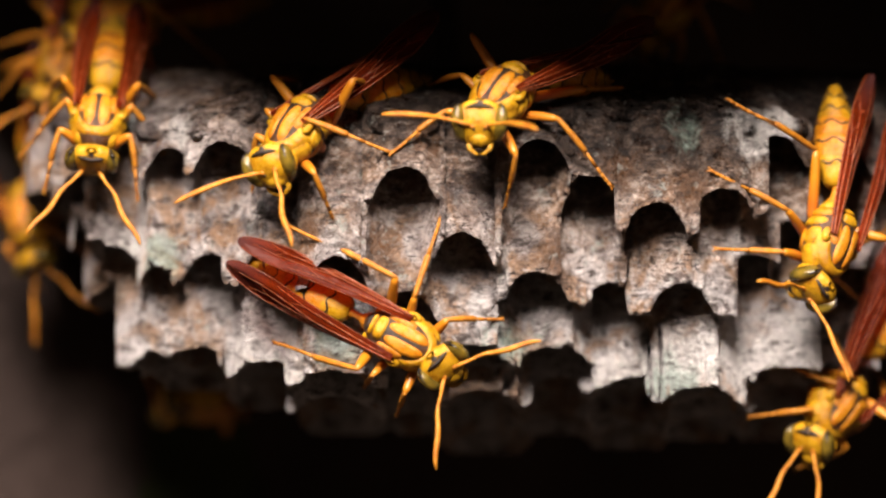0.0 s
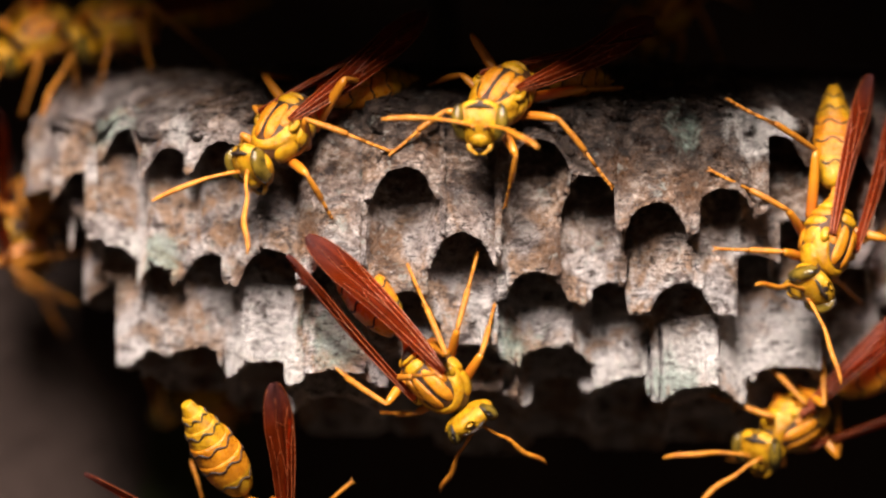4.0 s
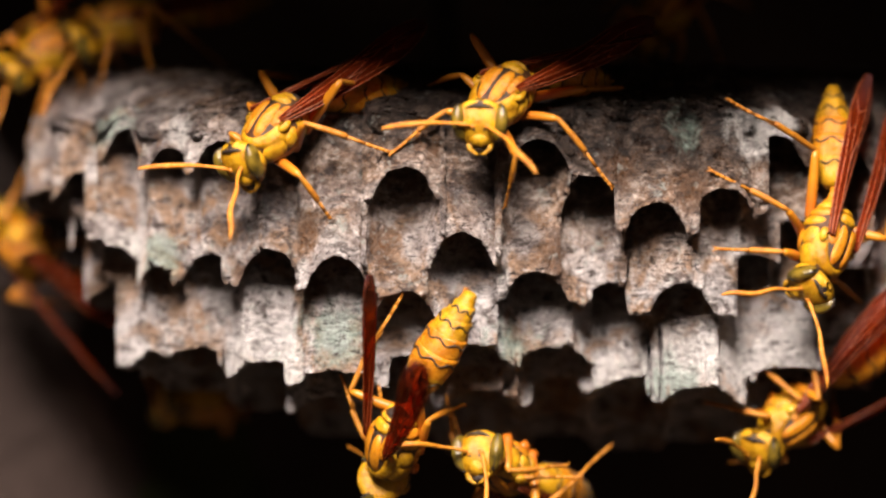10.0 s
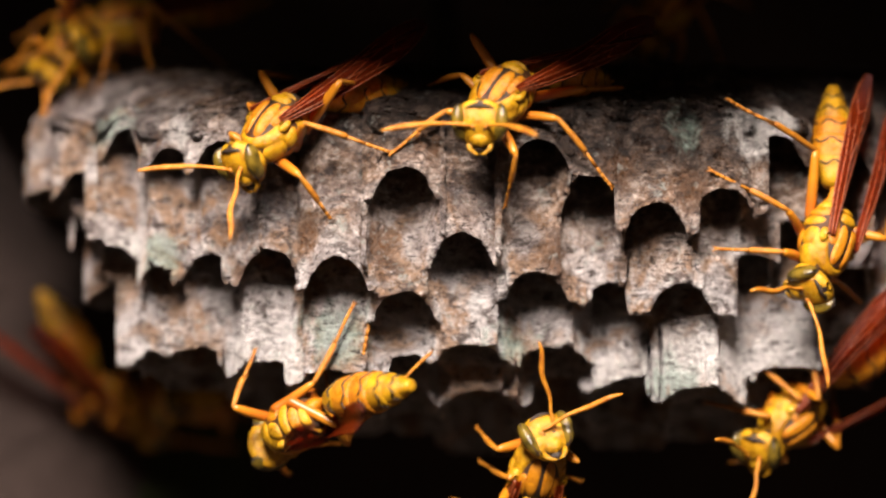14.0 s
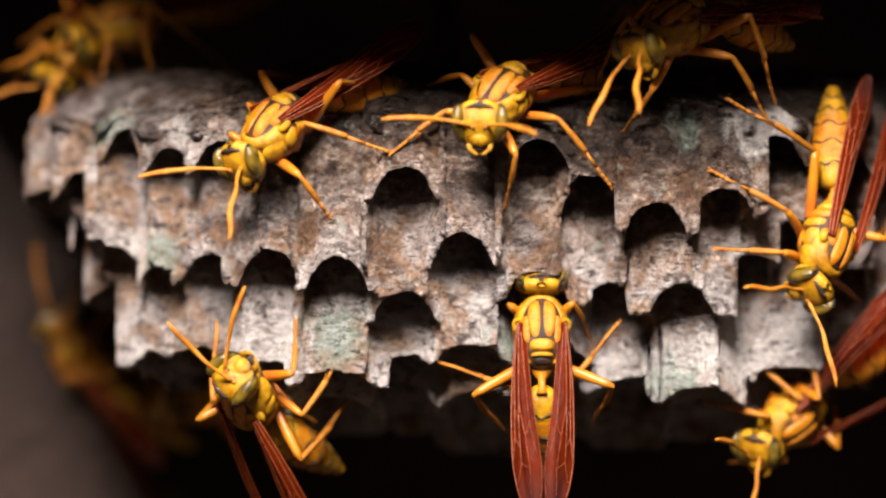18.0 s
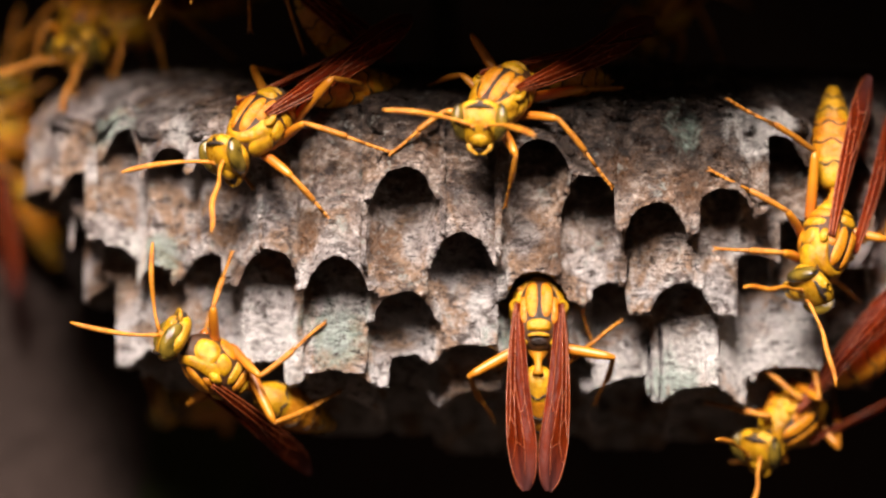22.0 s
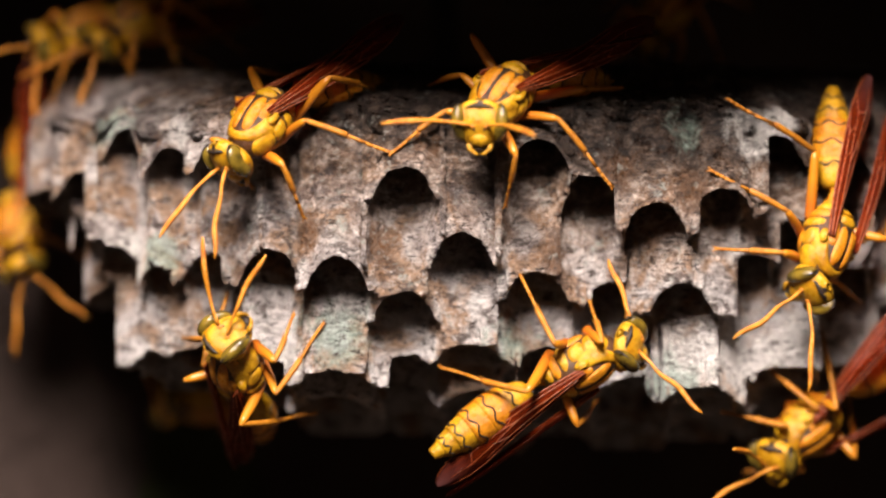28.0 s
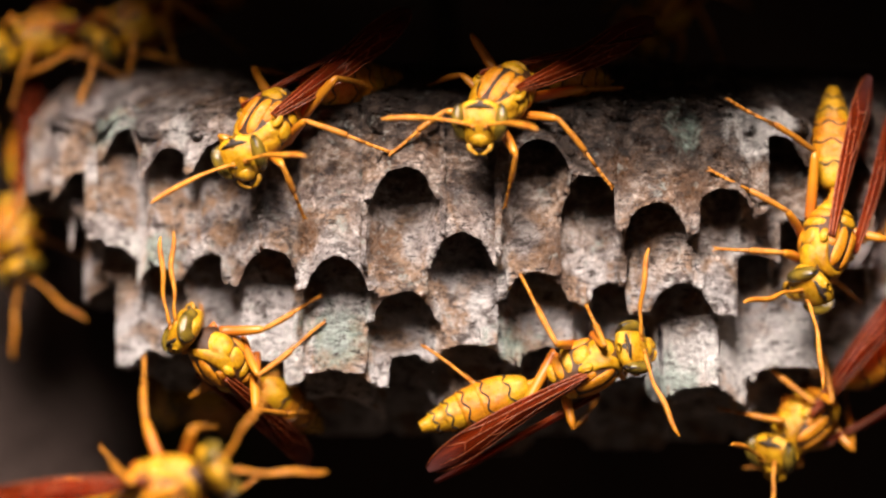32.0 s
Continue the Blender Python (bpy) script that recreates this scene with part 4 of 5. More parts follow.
    perform(roamer, [
        (0.0, V(-2.74, 0.00, -6.04), (0.88, -0.45, 0.1), (0.05, 0.02, 1.0), {"face": (0.5, -0.55, 0.6), "crown": (-0.4, 0.3, 0.8), "al": (0.9, 0.35, 0.3), "ar": (-0.15, -0.97, 0.25), "wing": (-2, 0, 0, 42),
         "lf": V(4.07, 1.98, -4.68), "lm": V(-0.04, -0.27, 2.47), "lh": V(-10.27, 0.15, 1.71), "rf": V(-3.26, 4.00, -11.60), "rm": V(-5.62, 5.00, -9.71), "rh": V(-11.73, 2.97, -6.52)}),
        (1.2, V(-2.74, 0.00, -6.04), (0.88, -0.45, 0.1), (0.05, 0.02, 1.0), {"ar": (-0.05, -0.97, 0.25)}),
        (2.0, V(-2.58, 0.00, -6.12), (0.86, -0.48, 0.1), (0.05, 0.02, 1.0), {"al": (0.95, -0.2, 0.3), "ar": (-0.5, -0.85, 0.3)}),
        (2.5, V(-2.66, 0.00, -6.27), (0.82, -0.54, 0.1), (0.05, 0.05, 1.0), {"al": (0.85, -0.5, 0.3), "ar": (-0.5, -0.85, 0.3)}),
        (3.0, V(-2.96, 0.00, -7.11), (0.66, -0.74, 0.0), (0.1, 0.15, 0.97), {"face": (0.55, -0.75, -0.2), "al": (0.7, -0.4, -0.4), "ar": (-0.3, -0.6, -0.6), "wing": (-4, 0, 2, 42)}),
        (3.5, V(-2.58, 0.00, -7.41), (0.58, -0.8, 0.0), (-0.25, -0.1, 0.95), {"wing": (-3, 2), "lh": V(-7.02, 0.86, -1.11)}),
        (4.5, V(2.32, 0.00, -10.41), (0.75, -0.62, 0.0), (-0.4, -0.4, 0.8), {"lm": V(5.41, 1.76, -3.99), "lh": V(1.19, 1.34, -2.64), "rh": V(-6.12, 2.42, -6.12), "wing": (-3, 2, 0, 60)}),
        (5.5, V(6.27, 1.00, -12.49), (0.88, -0.46, 0.1), (-0.38, -0.85, 0.32), {"face": None, "al": None, "ar": None, "lf": V(9.91, 3.52, -9.72), "rf": V(11.61, 6.00, -11.72), "rm": V(-0.16, 7.00, -13.56), "belly": (-8, 0), "wing": (-3, 2, -16, 76)}),
        (6.0, V(7.30, 1.00, -12.95), (0.88, -0.46, 0.1), (-0.38, -0.85, 0.32), {}),
        (7.0, V(7.49, 1.00, -13.03), (0.85, -0.5, 0.1), (-0.38, -0.85, 0.32), {}),
        (7.5, V(3.86, 1.00, -13.52), (0.55, -0.8, 0.0), (-0.6, -0.4, 0.7), {"lf": V(8.38, 3.86, -10.82)}),
        (7.75, V(-0.92, 1.00, -13.33), (-0.1, -0.98, 0.0), (-0.1, -0.2, 0.95), {"lm": None, "lh": None, "lf": None, "rm": None, "rh": None, "rf": None}),
        (8.0, V(-4.1, 1.00, -11.80), (-0.72, -0.42, -0.5), (0.46, -0.83, 0.2), {"face": (-0.1, -0.35, -0.93), "al": (0.1, -0.3, -0.9), "ar": (0.2, -0.2, -0.95), "wing": (-3, 6, 16, 84), "rm": V(-2.72, 1.22, -2.26), "rh": V(1.45, 1.32, -2.56), "rf": V(-8.08, 3.20, -8.66), "lf": V(-7.29, 8.00, -13.83), "belly": (14, 0)}),
        (8.5, V(-5.1, 1.00, -11.70), (-0.75, -0.37, -0.5), (0.39, -0.88, 0.2), {"rf": V(-10.21, 3.40, -8.86)}),
        (9.5, V(-4.5, 1.00, -12.00), (-0.69, -0.46, -0.5), (0.48, -0.82, 0.25), {"rf": V(-7.88, 3.20, -8.66)}),
        (9.75, V(-4.2, 1.00, -12.7), (-0.35, -0.8, -0.45), (0.1, -0.4, 0.9), {}),
        (10.0, V(-3.3, 1.00, -13.14), (-0.22, -0.85, -0.4), (-0.86, 0.0, 0.5), {"rf": V(-7.11, 3.26, -8.85), "wing": (-3, 22, -15, 50), "lh": V(1.45, 1.32, -2.56), "rh": V(-2.72, 1.22, -2.26), "rm": V(-4.6, 3.0, -9.5), "lm": V(1.5, 4.0, -10.5)}),
        (11.0, V(-2.37, 1.00, -13.14), (-0.1, -0.88, -0.4), (-0.92, 0.1, 0.35), {"belly": (12, 0), "wing": (-1, 29, -6, 46)}),
        (12.5, V(-2.14, 1.00, -13.14), (-0.1, -0.88, -0.4), (-0.94, 0.1, 0.3), {}),
        (12.75, V(-3.59, 1.00, -13.14), (-0.3, -0.92, 0.0), (-0.1, -0.2, 0.95), {}),
        (13.0, V(-4.7, 1.00, -12.70), (-0.60, -0.575, -0.5), (0.64, -0.63, 0.3), {"rf": V(-11.81, 4.20, -10.53), "wing": (-3, 4, 20, 84), "rm": V(-2.72, 1.22, -2.26), "rh": V(1.45, 1.32, -2.56), "lm": None, "lh": None}),
        (13.5, V(-8.86, 1.00, -11.50), (-0.8, -0.52, 0.1), (0.25, -0.9, 0.15), {"rf": V(-7.66, 1.54, -3.29), "rm": V(-2.52, 1.27, -2.41), "rh": V(-0.15, 2.42, -6.12), "belly": (-16, 0)}),
        (14.0, V(-10.06, 2.00, -11.94), (-0.62, -0.36, -0.66), (0.1, -0.95, -0.2), {"wing": (-3, 6, 30, 62), "rf": V(-13.04, 3.44, -6.89), "rm": V(-5.91, 1.71, -3.83), "rh": V(-0.62, 2.78, -7.29)}),
        (14.5, V(-10.44, 4.00, -11.80), (-0.6, 0.0, -0.75), (0.1, -0.95, -0.1), {"rh": None, "rm": V(-6.29, 1.76, -3.99)}),
        (15.3, V(-11.35, 3.00, -11.54), (-0.9, 0.3, 0.0), (-0.2, -0.9, 0.2), {"rf": None, "rm": None}),
        (16.5, V(-12.63, 2.00, -11.41), (-0.74, 0.45, 0.5), (-0.5, -0.75, 0.15), {"face": (-0.3, 0.2, 0.93), "crown": (-0.75, -0.6, 0.1), "al": (0.15, 0.95, 0.3), "ar": (-0.75, 0.6, 0.3), "wing": (-2, 14, 26, 24), "belly": (14, 30),
         "rf": V(-9.88, 2.12, -4.80), "rm": V(-5.89, 2.56, -6.59), "rh": V(-5.70, 8.00, -9.86)}),
        (17.0, V(-12.98, 2.00, -10.45), (-0.27, 0.53, 0.80), (-0.5, -0.75, 0.15), {}),
        (18.0, V(-13.18, 2.00, -10.10), (-0.09, 0.58, 0.81), (-0.5, -0.75, 0.3), {"rm": V(-6.24, 2.54, -6.51)}),
        (19.0, V(-13.27, 2.00, -10.01), (-0.08, 0.54, 0.84), (-0.55, -0.7, 0.45), {"wing": (-3, 4, 8), "belly": (6, 8), "face": (0.1, 0.15, 0.97), "rm": V(-5.55, 2.54, -6.51), "rh": V(-9.52, 5.00, -13.61)}),
        (19.8, V(-14.11, 2.00, -9.71), (-0.22, 0.46, 0.86), (-0.55, -0.7, 0.45), {"face": (-0.2, 0.1, 0.97)}),
        (20.5, V(-14.88, 2.00, -8.61), (-0.43, 0.51, 0.74), (-0.6, -0.55, 0.5), {"face": (-0.6, 0.4, 0.6), "rf": V(-11.76, 2.21, -4.00), "rm": V(-6.69, 2.30, -5.73), "al": (-0.2, 0.97, 0.2), "ar": (-0.9, 0.3, 0.2)}),
        (21.0, V(-15.5, 2.00, -8.0), (-0.66, 0.60, 0.42), (-0.58, -0.72, 0.3), {"face": (-0.8, 0.5, 0.25), "rf": V(-14.35, 1.88, -0.15), "rm": V(-7.92, 2.13, -5.19), "rh": V(-6.27, 7.00, -9.89), "belly": (12, -18), "wing": (-3, -4, -16), "al": (-0.15, 0.97, 0.15), "ar": (-0.97, 0.05, 0.2)}),
        (23.0, V(-15.55, 2.00, -7.95), (-0.66, 0.60, 0.42), (-0.58, -0.72, 0.3), {}),
        (23.5, V(-15.25, 2.00, -8.15), (-0.60, 0.60, 0.5), (-0.58, -0.7, 0.34), {"face": (-0.3, 0.35, 0.88), "crown": (-0.8, -0.4, 0.4), "al": (-0.5, 0.8, 0.3), "ar": (-0.85, 0.45, 0.3), "rf": V(-14.43, 1.91, -0.15)}),
        (25.5, V(-15.15, 2.00, -8.2), (-0.60, 0.60, 0.5), (-0.58, -0.7, 0.34), {}),
        (27.5, V(-13.97, 2.00, -8.10), (-0.10, 0.66, 0.75), (-0.66, -0.45, 0.42), {"belly": (6, -14), "wing": (-3, -4, -10), "face": (-0.1, 0.5, 0.85), "al": (-0.3, 0.9, 0.3), "ar": (0.4, 0.85, 0.3), "rf": V(-9.99, 2.01, -4.42), "rm": V(-7.99, 2.12, -5.15), "rh": V(-8.83, 7.00, -11.78), "lf": V(-18.16, 5.59, -6.22)}),
        (28.0, V(-13.97, 2.00, -8.00), (-0.09, 0.66, 0.74), (-0.66, -0.45, 0.42), {"al": (-0.25, 0.95, 0.2), "ar": (0.35, 0.9, 0.2)}),
        (28.5, V(-15.24, 2.00, -7.46), (-0.42, 0.66, 0.62), (-0.64, -0.5, 0.4), {"face": (-0.5, 0.8, 0.3), "al": (-0.35, 0.9, 0.2), "ar": (0.05, 0.95, 0.2), "rf": V(-12.3, 1.9, -2.7)}),
        (29.5, V(-14.43, 2.00, -7.58), (-0.42, 0.67, 0.62), (-0.64, -0.5, 0.4), {"face": (-0.1, 0.5, 0.85), "crown": (-0.6, -0.5, 0.6), "al": (-0.7, 0.7, 0.2)}),
        (31.0, V(-14.35, 2.00, -7.54), (-0.25, 0.68, 0.66), (-0.68, -0.45, 0.35), {"face": (0.1, 0.55, 0.82), "crown": (-0.7, -0.4, 0.5), "al": (-0.5, 0.85, 0.2), "rf": V(-8.3, 2.0, -3.3)}),
        (31.5, V(-14.91, 2.00, -7.48), (-0.34, 0.67, 0.66), (-0.66, -0.42, 0.42), {}),
        (32.0, V(-14.97, 2.00, -7.47), (-0.58, 0.60, 0.56), (-0.62, -0.55, 0.5), {"face": (-0.8, 0.55, 0.2), "al": (-0.15, 0.95, 0.1), "ar": (-0.05, 0.97, 0.1)})])

    perform(feeder, [
        (0.0, V(-24.0, 6.50, 8.9), (-0.02, -0.68, 0.72), (0.1, 0.7, 0.7), {"wing": (4, -4), "belly": (-4, 0)}),
        (0.5, V(-22.2, 5.00, 4.33), (0.35, -0.88, 0.3), (0.0, 0.35, 0.93), {"al": (0.75, -0.6, 0.2), "ar": (-0.2, -0.9, 0.3), "wing": (11, 0, 8), "belly": (-8, -8)}),
        (1.0, V(-18.2, 2.00, -1.1), (0.45, -0.85, 0.2), (-0.2, 0.2, 0.95), {"wing": (11, -4, 13), "belly": (-12, -14)}),
        (1.5, V(-18.59, 2.00, -5.91), (0.4, -0.9, 0.1), (-0.35, 0.05, 0.9), {"wing": (10, -8, 13), "belly": (-16, -14)}),
        (2.0, V(-16.09, 2.00, -9.37), (0.35, -0.92, 0.0), (-0.4, -0.1, 0.9), {}),
        (2.5, V(-14.82, 3.00, -12.24), (0.32, -0.92, -0.1), (-0.4, -0.2, 0.88), {}),
        (3.0, V(-14.00, 5.00, -14.20), (0.42, -0.86, -0.25), (-0.3, -0.3, 0.88), {"wing": (68, -8, 4)}),
        (3.5, V(-13.86, 3.00, -16.75), (0.3, -0.9, -0.3), (-0.3, -0.3, 0.88), {"al": None, "ar": None}),
        (4.5, V(-7.18, 5.00, -21.42), (0.85, -0.3, -0.3), (-0.2, -0.6, 0.7), {"wing": (4, 0), "belly": (4, 0)}),
        (5.5, V(1.80, 6.00, -19.17), (0.7, 0.5, 0.3), (0.2, -0.7, 0.6), {}),
        (6.5, V(5.72, 6.00, -17.21), (0.3, 0.7, 0.6), (0.2, -0.7, 0.7), {}),
        (7.5, V(5.70, 5.00, -16.74), (-0.2, 0.6, 0.75), (0.3, -0.6, 0.75), {"face": (-0.1, 0.2, 0.95)}),
        (8.5, V(3.74, 5.00, -15.76), (-0.5, 0.38, 0.78), (-0.3, -0.8, 0.4), {"rf": V(8.5, 4.0, -15.0), "rm": V(9.4, 4.0, -15.9), "al": (0.1, -0.85, 0.4), "face": (-0.4, 0.1, 0.9), "crown": (-0.2, 0.9, 0.3)}),
        (10.0, V(4.25, 5.00, -14.98), (-0.5, 0.38, 0.78), (-0.3, -0.8, 0.4), {}),
        (12.0, V(5.11, 5.00, -14.78), (-0.3, 0.6, 0.75), (0.0, -0.75, 0.65), {"lf": V(2.2, 6.0, -12.5), "lm": V(2.4, 7.0, -15.0), "rf": V(7.6, 6.0, -13.2), "rm": V(9.2, 6.0, -16.0), "al": (-0.5, -0.6, 0.5), "face": (0.0, 0.2, 0.95)}),
        (13.0, V(5.0, 4.00, -15.30), (-0.3, 0.6, 0.72), (-0.45, -0.6, 0.65), {"face": (0.35, 0.15, 0.9), "crown": (-0.6, 0.75, 0.2)}),
        (13.5, V(5.86, 4.00, -15.10), (0.25, 0.8, 0.55), (0.1, -0.45, 0.88), {"face": (0.1, 0.4, 0.9), "crown": (-0.2, 0.9, 0.3), "al": (-0.2, 0.95, 0.2), "ar": (0.3, 0.9, 0.2)}),
        (14.0, V(6.41, 3.00, -15.21), (0.2, 0.85, 0.5), (0.1, -0.4, 0.9), {"ar": (0.85, 0.5, 0.2)}),
        (14.5, V(6.22, 3.00, -13.86), (0.1, 0.9, 0.3), (0.0, -0.3, 0.95), {"lf": None, "lm": None, "rf": None, "rm": None, "al": (0.1, 0.97, 0.1), "ar": (0.3, 0.9, 0.1)}),
        (15.5, V(7.07, 2.00, -9.95), (0.0, 0.98, 0.1), (0.0, -0.05, 0.99), {}),
        (16.5, V(7.26, 1.00, -6.91), (-0.06, 0.97, -0.15), (0.0, 0.18, 0.97), {"face": (0, 0.6, 0.75), "crown": (0, -0.5, 0.8), "al": (-0.9, 0.3, 0.3), "ar": (0.4, 0.7, 0.0), "wing": (2, 4), "belly": (-8, 0),
         "lm": V(1.58, 2.30, -5.73), "rm": V(12.14, 2.12, -5.15), "rf": V(10.38, 5.00, -6.20), "lf": V(4.55, 6.00, -3.88), "lh": V(3.80, 8.00, -12.64), "rh": V(10.93, 8.00, -12.04), "klh": (-0.9, -0.3, 0.7), "krh": (0.9, -0.2, 0.7)}),
        (17.0, V(6.81, 1.20, -6.08), (-0.02, 0.92, -0.35), (0.0, 0.35, 0.92), {"face": (0, 0.8, 0.4), "al": (-0.25, 0.6, -0.75), "ar": (0.25, 0.6, -0.75), "wing": (2.8, -13, 0, 25), "belly": (62, 0), "lm": V(-0.15, 2.3, -8.0), "klm": (-0.3, -1.0, 0.3), "krm": (0.3, -1.0, 0.2)}),
        (18.0, V(6.66, 1.50, -5.71), (0.0, 0.88, -0.45), (0.0, 0.45, 0.88), {"face": (0, 0.95, 0.0)}),
        (18.5, V(6.61, 2.20, -4.88), (0.0, 0.86, -0.5), (0.0, 0.5, 0.86), {"face": (0, 0.9, -0.4), "lm": V(3.74, 5.00, -8.54), "wing": (2.8, -14, 0, 23), "belly": (66, 0), "lh": V(3.34, 9.00, -12.30), "rh": V(11.07, 9.00, -10.91), "klh": (-1.0, -0.5, 0.3), "krh": (1.0, -0.15, 0.3), "krm": (0.3, -1.0, 0.2)}),
        (19.5, V(6.65, 2.20, -4.81), (0.0, 0.86, -0.5), (0.0, 0.5, 0.86), {}),
        (22.0, V(6.51, 2.50, -4.51), (0.02, 0.86, -0.5), (0.0, 0.5, 0.86), {}),
        (24.0, V(6.55, 2.50, -4.58), (0.0, 0.86, -0.5), (0.0, 0.5, 0.86), {}),
        (25.0, V(6.65, 1.00, -6.27), (-0.04, 0.97, -0.15), (0.0, 0.2, 0.97), {"face": (0, 0.9, 0.2)}),
        (25.5, V(6.95, 1.00, -7.60), (-0.08, 0.97, -0.1), (0.0, 0.15, 0.97), {"face": (0, 0.75, 0.55), "wing": (0, -4), "belly": (14, 0), "lm": V(0.62, 2.30, -5.73), "al": (-0.4, 0.6, -0.3), "ar": (0.6, 0.6, -0.2)}),
        (26.5, V(9.40, 1.00, -8.75), (0.45, 0.85, 0.0), (0.1, -0.2, 0.95), {"klh": None, "krh": None, "krm": None, "klm": None, "al": None, "ar": None, "rm": None, "rf": None, "lf": None}),
        (27.5, V(9.35, 1.00, -8.06), (0.84, 0.5, 0.1), (0.4, -0.72, 0.5), {"face": (0.85, 0.0, 0.4), "crown": (0.2, 0.5, 0.85), "lm": V(5.12, 1.04, -1.68), "lh": V(-0.35, 2.66, -6.90), "lf": V(10.01, 1.76, -3.99), "wing": (-4, 4, 8), "belly": (-12, -8), "ar": (0.5, -0.5, 0.4), "al": (-0.3, 0.7, -0.2)}),
        (28.0, V(9.35, 1.00, -7.79), (0.84, 0.5, 0.1), (0.4, -0.72, 0.5), {"lh": V(-0.35, 3.08, -8.27)}),
        (28.6, V(9.91, 2.00, -6.34), (0.82, 0.56, -0.1), (0.42, -0.66, 0.6), {"wing": (-4, 4, 18), "belly": (-4, -6), "face": (0.6, 0.7, -0.4), "lh": V(-0.3, 2.7, -8.2), "klh": (0.1, -1.0, 0.3), "al": None, "ar": None, "lf": None}),
        (30.0, V(10.35, 3.00, -5.91), (0.79, 0.6, -0.15), (0.45, -0.62, 0.62), {"face": (0.4, 0.8, -0.6), "lh": V(-1.50, 2.66, -6.90)}),
        (31.0, V(10.27, 3.00, -6.06), (0.80, 0.59, -0.15), (0.45, -0.62, 0.62), {}),
        (31.5, V(10.37, 2.00, -6.80), (0.86, 0.48, 0.0), (0.4, -0.68, 0.58), {"wing": (-4, 4, 12), "face": (0.6, 0.6, 0.3)}),
        (32.0, V(9.6, 1.00, -8.0), (0.90, 0.40, 0.1), (0.3, -0.78, 0.5), {"wing": (-4, 4, 8), "face": (0.8, 0.3, 0.5), "crown": (0.3, 0.3, 0.85), "ar": (0.3, -0.9, 0.3), "al": (0.0, 0.95, 0.2), "lf": V(9.82, 1.76, -3.99)})])

    perform(lower, [
        (0.0, V(27.71, 9.00, -10.91), (-0.55, -0.8, 0.25), (0.5, -0.2, 0.8), {"face": (-0.5, -0.6, 0.6), "al": (0.1, -0.95, 0.2), "ar": (-0.5, -0.7, 0.3), "wing": (14, 4), "belly": (-14, 0)}),
        (2.2, V(27.87, 9.00, -10.51), (-0.55, -0.8, 0.25), (0.5, -0.2, 0.8), {}),
        (3.0, V(26.44, 9.00, -11.71), (-0.7, -0.65, 0.25), (0.5, -0.4, 0.8), {"al": (-0.5, -0.8, 0.2), "ar": (-0.95, 0.0, 0.3)}),
        (5.5, V(24.1, 9.00, -12.2), (-0.85, -0.45, 0.25), (0.3, -0.55, 0.75), {"al": (-0.95, -0.3, 0.2), "ar": (-0.95, 0.1, 0.2)}),
        (7.2, V(24.1, 9.00, -12.2), (-0.85, -0.45, 0.25), (0.3, -0.55, 0.75), {}),
        (8.0, V(24.53, 9.00, -11.83), (-0.75, -0.6, 0.25), (0.4, -0.5, 0.75), {"al": (-0.5, -0.85, 0.2), "ar": (-0.8, 0.3, 0.4)}),
        (10.0, V(24.53, 9.00, -11.83), (-0.75, -0.6, 0.25), (0.4, -0.5, 0.75), {"al": (-0.2, -0.95, 0.2), "ar": (-0.4, 0.3, 0.8)}),
        (25.5, V(24.61, 9.00, -11.83), (-0.75, -0.6, 0.25), (0.4, -0.5, 0.75), {"al": (-0.15, -0.95, 0.2)}),
        (27.5, V(25.72, 9.00, -12.50), (-0.75, -0.6, 0.25), (0.4, -0.5, 0.75), {"al": (-0.85, -0.35, 0.2)}),
        (28.3, V(25.72, 9.00, -12.50), (-0.75, -0.6, 0.25), (0.4, -0.5, 0.75), {"al": (-0.85, -0.4, 0.2)}),
        (29.2, V(25.72, 9.00, -11.99), (-0.72, -0.62, 0.25), (0.4, -0.5, 0.75), {"al": (-0.1, -0.95, 0.2)}),
        (32.0, V(25.52, 9.00, -12.10), (-0.72, -0.62, 0.25), (0.4, -0.5, 0.75), {})])

